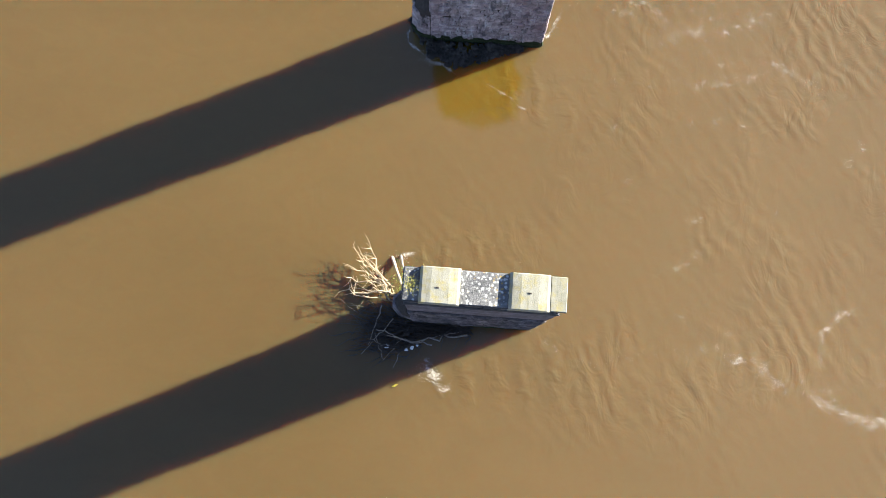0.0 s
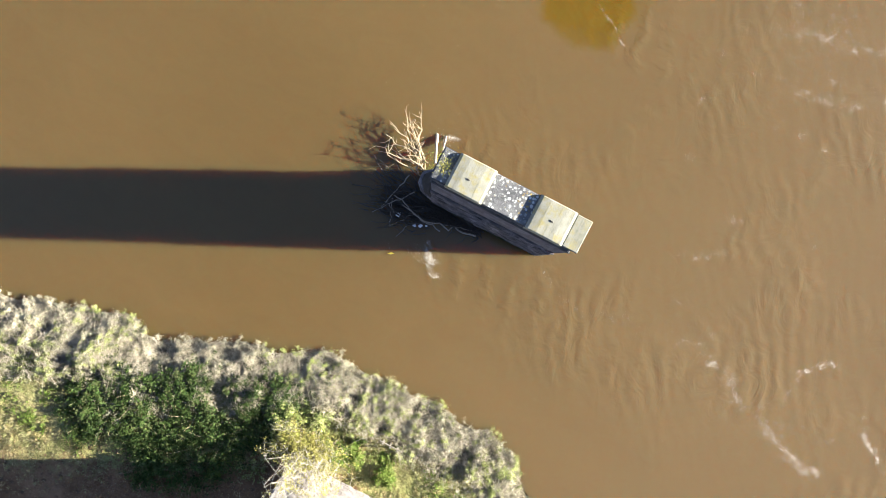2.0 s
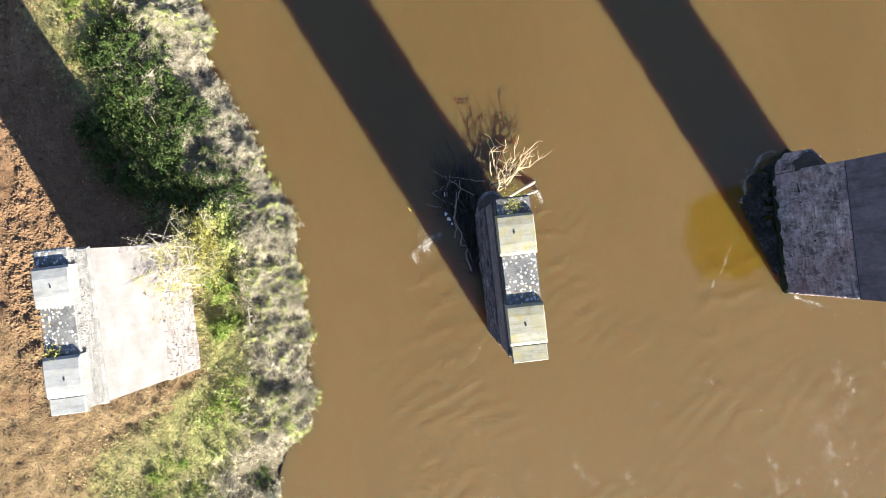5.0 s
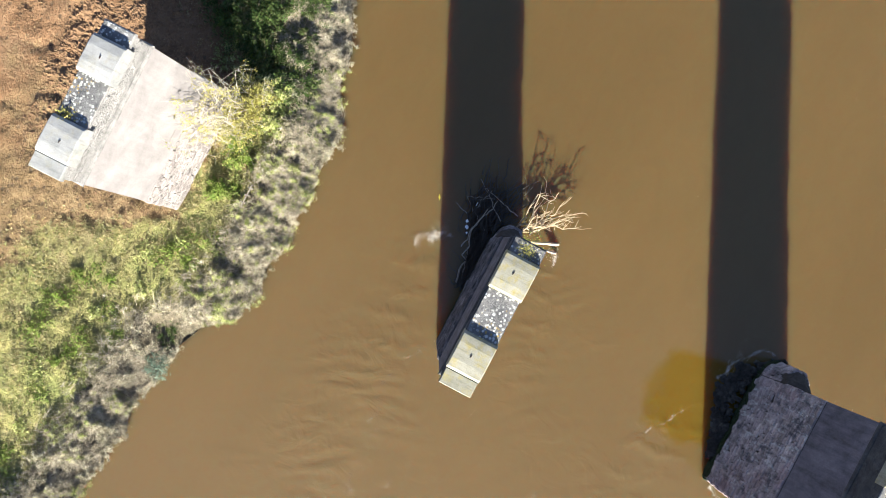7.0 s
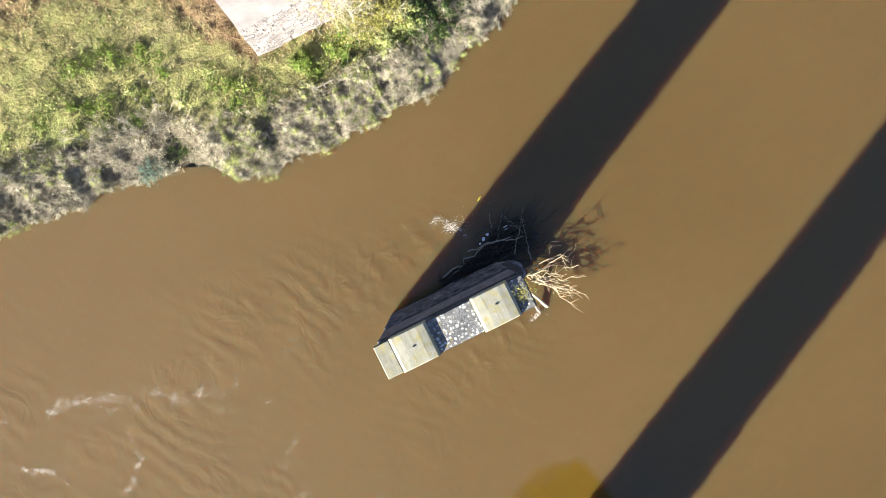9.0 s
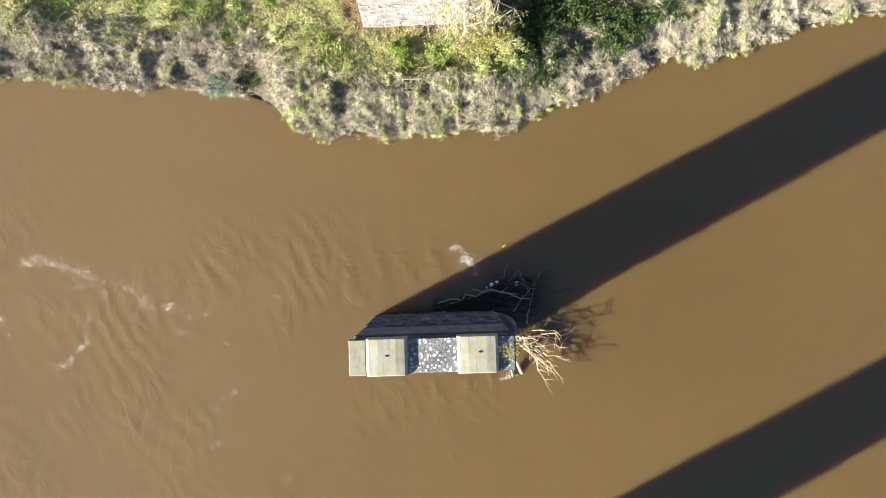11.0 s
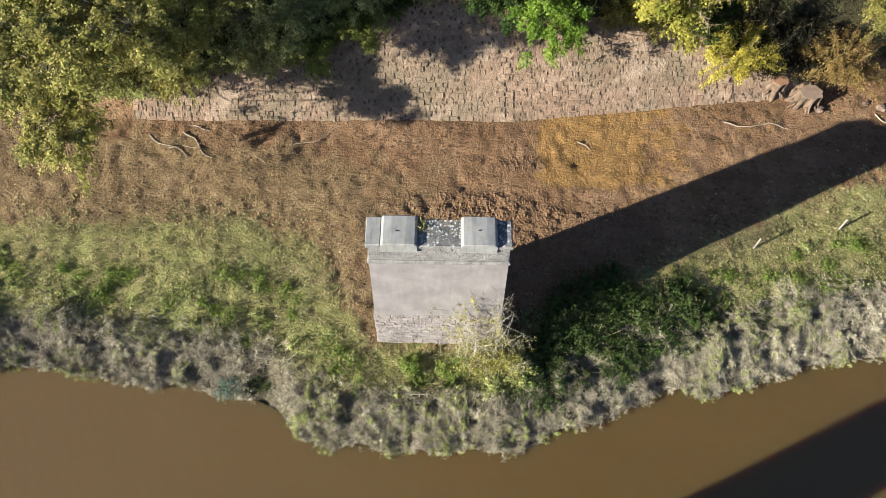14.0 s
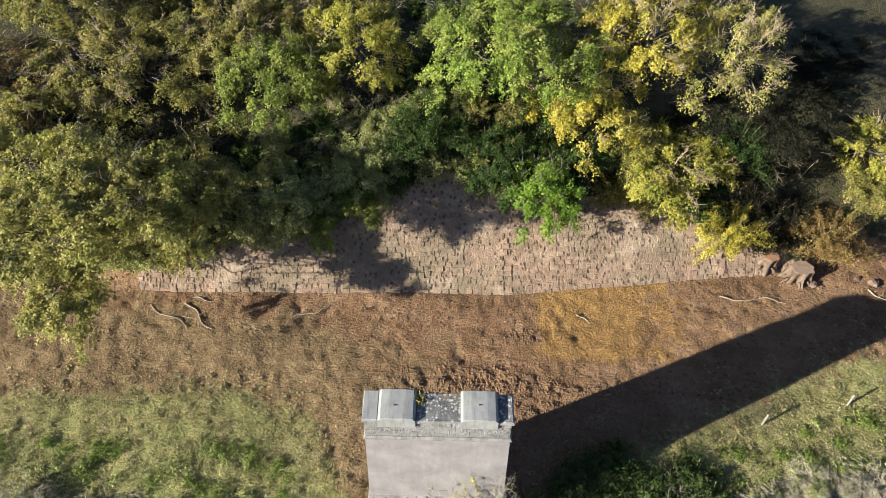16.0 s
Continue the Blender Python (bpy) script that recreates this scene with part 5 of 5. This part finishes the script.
def split_rock(name, at, size, material, label, category):
    """A quarried lump: steep broken sides, stepped and tilted top."""
    vv, ff = [], []
    for ox, oy, w, h in ((-0.12, 0.0, 0.72, 1.0), (0.22, 0.1, 0.55, 0.72), (0.05, -0.22, 0.6, 0.5)):
        turn, n = rng.uniform(0, 6.3), 6
        reach = rng.uniform(0.75, 1.15, n)
        ang = turn + (np.arange(n) + rng.uniform(-0.25, 0.25, n)) * 2 * math.pi / n
        slant = rng.normal(0, 0.22, 2)
        levels = []
        for z, k in ((-0.35, 1.0), (0.1, 0.97), (0.42, 0.86), (0.5, 0.66)):
            ring = []
            for a, r in zip(ang, reach):
                x, y = ox + math.cos(a) * r * k * w / 2 + rng.normal(0, 0.015), oy + math.sin(a) * r * k * w / 2 + rng.normal(0, 0.015)
                ring.append((x * size[0], y * size[1], (z * h + (slant[0] * x + slant[1] * y) * (z > 0)) * size[2]))
            levels.append(ring)
        pv, pf = prism(levels)
        b = len(vv)
        vv += list(pv)
        ff += [tuple(b + q for q in f) for f in pf]
    ob = place(name, mesh_of(name, vv, ff), material, at=Matrix.Translation(at))
    return tagged(ob, label, category)


def lump(name, at, size, material, label, category, points=16):
    """A broken, edged lump: the hull of points strewn over an ellipsoid."""
    if not points:
        return split_rock(name, at, size, material, label, category)
    bm = bmesh.new()
    for _ in range(points):
        d = Vector(rng.normal(0, 1, 3)).normalized() * rng.uniform(0.42, 0.55)
        bm.verts.new((d.x * size[0], d.y * size[1], max(d.z, -0.25) * size[2]))
    hull = bmesh.ops.convex_hull(bm, input=bm.verts[:])
    bmesh.ops.delete(bm, geom=list({v for v in hull["geom_interior"] if isinstance(v, bmesh.types.BMVert)}), context="VERTS")
    bmesh.ops.bevel(bm, geom=bm.edges[:], offset=0.03 * min(size), segments=1, affect="EDGES")
    me = bpy.data.meshes.new(name)
    bm.to_mesh(me)
    bm.free()
    ob = place(name, me, material, at=Matrix.Translation(at) @ pose(0, 0, 0, 0, 0, rng.uniform(0, 360)))
    return tagged(ob, label, category)


for x, y, s in ((3.66, 2.75, 0.38), (4.05, 2.9, 0.34), (5.25, 2.75, 0.5), (3.35, 2.6, 0.24)):
    lump("plastic_rubbish", (x, y, 0.5), (s, s * 0.7, s * 0.5), M_WHITE, "scrap of white plastic rubbish among driftwood", "rubbish", 9)
lump("yellow_float", (4.6, 5.25, 0.05), (0.5, 0.18, 0.14), M_YELLOW, "small yellow-green tuft afloat by the driftwood", "rubbish", 9)
for x, y, s, l in ((29.4, 39.7, (0.7, 0.6, 0.5), "small red sandstone rock on the mud"), (34.3, 39.9, (0.9, 0.7, 0.5), "small red sandstone rock on the mud"), (33.2, 40.4, (0.6, 0.5, 0.4), "small red sandstone rock on the mud")):
    lump("boulder", at_ground(x, y, s[2] * 0.16), s, M_BOULDER, l, "rock", 0)


def stump(at, radius, tall, roots, top_mat, label, lean):
    """A sawn stump: flat top, fluted sides running out into roots."""
    root = thing("tree_stump", at, label, "tree stump")
    n, levels = 48, []
    wob = rng.uniform(0.88, 1.1, n)
    wob = (wob + np.roll(wob, 1) + np.roll(wob, -1)) / 3
    phase = rng.uniform(0, 6.3)
    for z, k, f in ((-0.3, 1.35, 0.75), (0.06, 1.2, 0.62), (0.3, 1.02, 0.42), (0.62, 0.92, 0.26), (0.96, 0.95, 0.12), (1.0, 0.93, 0.10)):
        ring = []
        for i in range(n):
            a = i * 2 * math.pi / n
            flute = abs(math.cos(roots * 0.5 * a + phase + 0.5 * math.sin(a))) ** 2.2
            r = radius * k * wob[i] * (1 - f + 1.25 * f * flute)
            ring.append((r * math.cos(a) + lean[0] * z * tall, r * math.sin(a) * 0.85 + lean[1] * z * tall, z * tall))
        levels.append(ring)
    place("trunk", mesh_of("trunk", *prism(levels)), M_STUMP, root, "fluted grey-brown wood with dark hollows")
    rim = [(x * 0.98 + lean[0] * tall * 0.02, y * 0.98 + lean[1] * tall * 0.02) for x, y, _ in levels[-1]]
    place("cut_top", mesh_of("cut_top", *prism([[(x, y, z) for x, y in rim] for z in (tall - 0.02, tall + 0.03)])), top_mat, root, "flat sawn top")
    for i in range(roots):
        legs = Tubes()
        a = i * 2 * math.pi / roots + rng.uniform(-0.25, 0.25)
        d = Vector((math.cos(a), math.sin(a) * 0.85, 0))
        legs.bend(d * radius * 0.9 + Vector((0, 0, 0.28 * tall)), d * radius * rng.uniform(1.25, 1.5) - Vector((0, 0, 0.12)), 0.13 * radius, 0.05 * radius, 0.06, 4, 6)
        place("root", legs.mesh("root"), M_STUMP, root, smooth=True)


rng = np.random.default_rng(41)
stump(at_ground(28.3, 40.4), 0.98, 1.15, 7, M_CUT_PALE, "large pale sawn tree stump with splayed roots on the mud", (0.12, 0.1))
stump(at_ground(25.9, 41.3), 0.72, 1.05, 5, M_CUT_RED, "red-brown sawn tree stump at the foot of the slope", (0.2, 0.12))


def sticks():
    for a, b, r in (((-22.6, 35.4), (-19.2, 33.6), 0.045), ((-19.9, 35.8), (-17.4, 33.4), 0.05), ((-19.6, 36.4), (-18.0, 36.0), 0.05), ((-20.8, 34.4), (-18.6, 34.5), 0.035), ((21.6, 38.0), (26.8, 37.9), 0.055), ((33.6, 39.2), (35.0, 38.0), 0.06), ((-11.5, 34.6), (-8.0, 36.6), 0.04), ((10.2, 36.0), (11.2, 35.3), 0.05)):
        t = Tubes()
        side = Vector((a[1] - b[1], b[0] - a[0]))
        p = []
        for i in range(11):
            q = Vector(a).lerp(Vector(b), i / 10) + side * (0.05 * math.sin(i * 0.75 + a[0]) + rng.normal(0, 0.008))
            p.append(Vector((q.x, q.y, max(float(ground_z(q.x + d, q.y)) for d in (-0.15, 0.0, 0.15)) + r * 0.8)))
        t.add(p, r, r * 0.5, 5)
        t.bend(p[5], p[5] + Vector((0.5, 0.5, 0.1)), r * 0.5, 0.015, 0.08, 3, 4)
        ob = place("fallen_branch", t.mesh("fallen_branch"), M_PEELED)
        tagged(ob, "pale peeled branch lying on the mud", "branch")


sticks()


def posts():
    for x, y in ((22.25, 27.35), (28.7, 29.1)):
        root = thing("fence_post", at_ground(x, y), "pale weathered wooden post leaning in the grass", "post", "old fence posts")
        part("post", box_bm(0.13, 0.13, 1.2, 0.02), M_DRIFT, root, "", pose(0.1, 0.1, 0.45, -10, 14, 20))
    root = thing("landing_rail", at_ground(-1.1, 15.9), "low grey wooden landing rail in the scrub", "fence")
    for k in range(3):
        part("rail_post", box_bm(0.09, 0.09, 1.3, 0.01), M_DRIFT, root, "", pose(-0.45 + 0.5 * k, 0, 0.55))
    part("rail", box_bm(1.5, 0.06, 0.12, 0.01), M_DRIFT, root, "", pose(0.05, -0.08, 1.0))


posts()


def foam_material():
    m = Nodes("thin river foam", 0.6, 0.3)
    n = m.t.nodes.new("ShaderNodeAttribute")
    n.attribute_name = "fade"
    lace = m.math("MULTIPLY_ADD", m.noise(13.0, 5, 0.75, warp=1.2), 0.95, m.math("MULTIPLY", m.noise(1.7, 3, 0.6), 0.45))
    cover = m.ramp(m.math("MULTIPLY_ADD", n.outputs["Fac"], 0.20, lace), (0.905, 0.0), (1.06, 0.8))
    m.done(m.ramp(m.noise(12, 3), (0.3, (0.26, 0.22, 0.16)), (0.7, (0.46, 0.42, 0.36))))
    clear = m.t.nodes.new("ShaderNodeBsdfTransparent")
    mx = m.t.nodes.new("ShaderNodeMixShader")
    m.link(cover, mx.inputs[0])
    m.link(clear.outputs[0], mx.inputs[1])
    m.link(m.b.outputs[0], mx.inputs[2])
    m.link(mx.outputs[0], m.t.nodes["Material Output"].inputs["Surface"])
    return m.mat


def foam():
    """Lacy ribbons of foam along the current, densest down their middle."""
    vv, ff, fade = [], [], []

    def ribbon(line, wide, dense=1.0):
        line = np.array(line, float)
        run = np.concatenate([[0], np.cumsum(np.linalg.norm(np.diff(line, axis=0), axis=1))])
        n = max(4, int(run[-1] / 0.3))
        t = np.linspace(0, run[-1], n)
        x, y = np.interp(t, run, line[:, 0]), np.interp(t, run, line[:, 1])
        x, y = x + 0.9 * (bumpy(x, y, 1.3) - 0.5), y + 0.9 * (bumpy(x + 40, y, 1.1) - 0.5)
        dx, dy = np.gradient(x), np.gradient(y)
        l = np.hypot(dx, dy) + 1e-6
        b = len(vv)
        for i in range(n):
            w = wide * (0.4 + 1.1 * float(bumpy(x[i], y[i], 0.9)))
            end = min(1.0, 4 * min(i, n - 1 - i) / n)
            for k in range(7):
                u = (k - 3) / 3
                vv.append((x[i] - dy[i] / l[i] * u * w, y[i] + dx[i] / l[i] * u * w, 0.014 + 0.0004 * (len(ff) % 7)))
                fade.append((1 - u * u) * end * dense)
        ff.extend((b + i * 7 + k, b + i * 7 + k + 1, b + i * 7 + k + 8, b + i * 7 + k + 7) for i in range(n - 1) for k in range(6))

    for line, wide, dense in (
            (((-9.5, -18.2), (-11.8, -19.6), (-15.3, -20.3), (-18.0, -22.2)), 1.0, 0.7),
            (((-8.8, -16.1), (-14.2, -16.5), (-19.6, -18.1), (-21.9, -17.1), (-25.8, -15.7)), 0.7, 0.72),
            (((-12.1, -22.4), (-16.1, -20.8), (-20.8, -23.0)), 1.1, 0.7),
            (((-6.5, -20.5), (-10.7, -22.4), (-12.9, -19.3)), 0.8, 0.75),
            (((-11.0, 2.5), (-16.0, 1.1), (-20.1, 3.3), (-24.4, 3.3), (-26.6, 1.4)), 0.6, 0.78),
            (((-25.6, -2.6), (-23.7, -1.0), (-22.3, 0.2)), 0.5, 0.9),
            (((-10.8, -3.0), (-14.5, -4.4), (-16.1, -5.6)), 0.45, 0.75),
            (((-28.3, 4.4), (-25.8, 5.4), (-22.5, 4.4), (-21.0, 2.6)), 0.7, 0.95),
            (((-31.3, 3.4), (-29.1, 2.1), (-27.3, 0.6)), 0.7, 1.0),
            (((-12.4, 1.0), (-8.4, 3.0), (-5.7, 2.5)), 0.4, 0.7),
            (((-4.2, 0.9), (-5.0, 1.8), (-5.7, 2.6)), 0.25, 0.9),
            (((3.4, 3.9), (2.4, 4.4), (1.1, 3.9)), 0.6, 1.5),
            (((2.6, 4.0), (1.9, 4.9), (1.0, 5.3)), 0.4, 1.2),
            (((3.0, 3.0), (2.7, 4.2), (2.2, 5.0)), 0.4, 1.2),
            (((5.4, -2.4), (4.8, -3.1), (3.9, -3.2)), 0.45, 1.5),
            (((5.6, -20.4), (5.5, -18.6), (4.2, -17.0), (2.5, -16.0), (0.7, -16.0)), 0.28, 1.25),
            (((0.7, -16.0), (-0.7, -15.1), (-1.9, -14.0), (-3.9, -13.5)), 0.22, 0.85),
            (((-3.6, -18.0), (-4.4, -20.6), (-5.0, -21.5)), 0.3, 1.1)):
        ribbon(line, wide, dense)
    for _ in range(26):
        px, py, a = rng.uniform(-30, -7), rng.uniform(-24, 6), rng.uniform(0, 6.3)
        ribbon([(px, py), (px + 1.2 * math.cos(a), py + 1.2 * math.sin(a))], 0.35, 0.8)
    me = mesh_of("foam", vv, ff)
    me.attributes.new("fade", "FLOAT", "POINT").data.foreach_set("value", np.array(fade, np.float32))
    tagged(place("foam", me, foam_material()), "thin lacy threads of pale foam on the water", "foam", kind="stuff")


def foam_flecks():
    """Single bubbles and flecks in loose drifts, also standing for sun glints."""
    c, r = [], []
    for _ in range(280):
        px, py, sp = rng.triangular(-32, -20, 8), rng.uniform(-26, 8), rng.uniform(0.5, 2.4)
        k = int(rng.integers(3, 20))
        c.append(np.column_stack([rng.normal(px, sp, k), rng.normal(py, sp * 0.7, k)]))
        r.append(rng.uniform(0.008, 0.023, k))
    for px, py, sp, k, big in ((2.5, 4.3, 0.55, 130, 0.026), (4.9, -3.0, 0.4, 90, 0.026), (-15, -19.5, 4.0, 420, 0.04), (-22, -17, 2.5, 160, 0.04), (-20, 2.5, 3.0, 150, 0.032), (4.0, -17.2, 0.9, 90, 0.04), (4.0, -7.5, 3.5, 120, 0.024), (20, -20, 3.0, 60, 0.024)):
        c.append(np.column_stack([rng.normal(px, sp, k), rng.normal(py, sp * 0.6, k)]))
        r.append(rng.uniform(0.01, big, k))
    c, r = np.concatenate(c), np.concatenate(r)
    a = rng.uniform(0, math.pi, len(c))[:, None] + np.arange(4) * math.pi / 2
    s = r[:, None] * np.array([1.0, 0.6, 1.0, 0.6])
    v = np.stack([c[:, :1] + np.cos(a) * s, c[:, 1:] + np.sin(a) * s, np.full(a.shape, 0.02)], axis=2)
    tagged(place("foam_flecks", quads_of("foam_flecks", v), M_FOAM_GLINT), "scattered white flecks for bubbles and sun glints", "foam", kind="stuff")


foam()
foam_flecks()


def rubble():
    """Low wet rubble heaped against the far pier's shaded side."""
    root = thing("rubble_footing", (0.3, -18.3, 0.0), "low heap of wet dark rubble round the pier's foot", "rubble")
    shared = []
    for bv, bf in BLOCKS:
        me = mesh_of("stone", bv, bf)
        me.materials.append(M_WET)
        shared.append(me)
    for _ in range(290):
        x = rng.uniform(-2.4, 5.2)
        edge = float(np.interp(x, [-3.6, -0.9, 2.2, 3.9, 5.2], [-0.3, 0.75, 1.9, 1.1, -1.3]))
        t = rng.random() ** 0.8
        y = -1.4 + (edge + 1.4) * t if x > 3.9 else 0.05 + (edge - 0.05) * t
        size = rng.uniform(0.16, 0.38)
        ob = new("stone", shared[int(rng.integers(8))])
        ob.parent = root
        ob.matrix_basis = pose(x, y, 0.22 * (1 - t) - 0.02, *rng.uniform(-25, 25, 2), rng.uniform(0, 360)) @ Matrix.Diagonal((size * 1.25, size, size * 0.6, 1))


rubble()
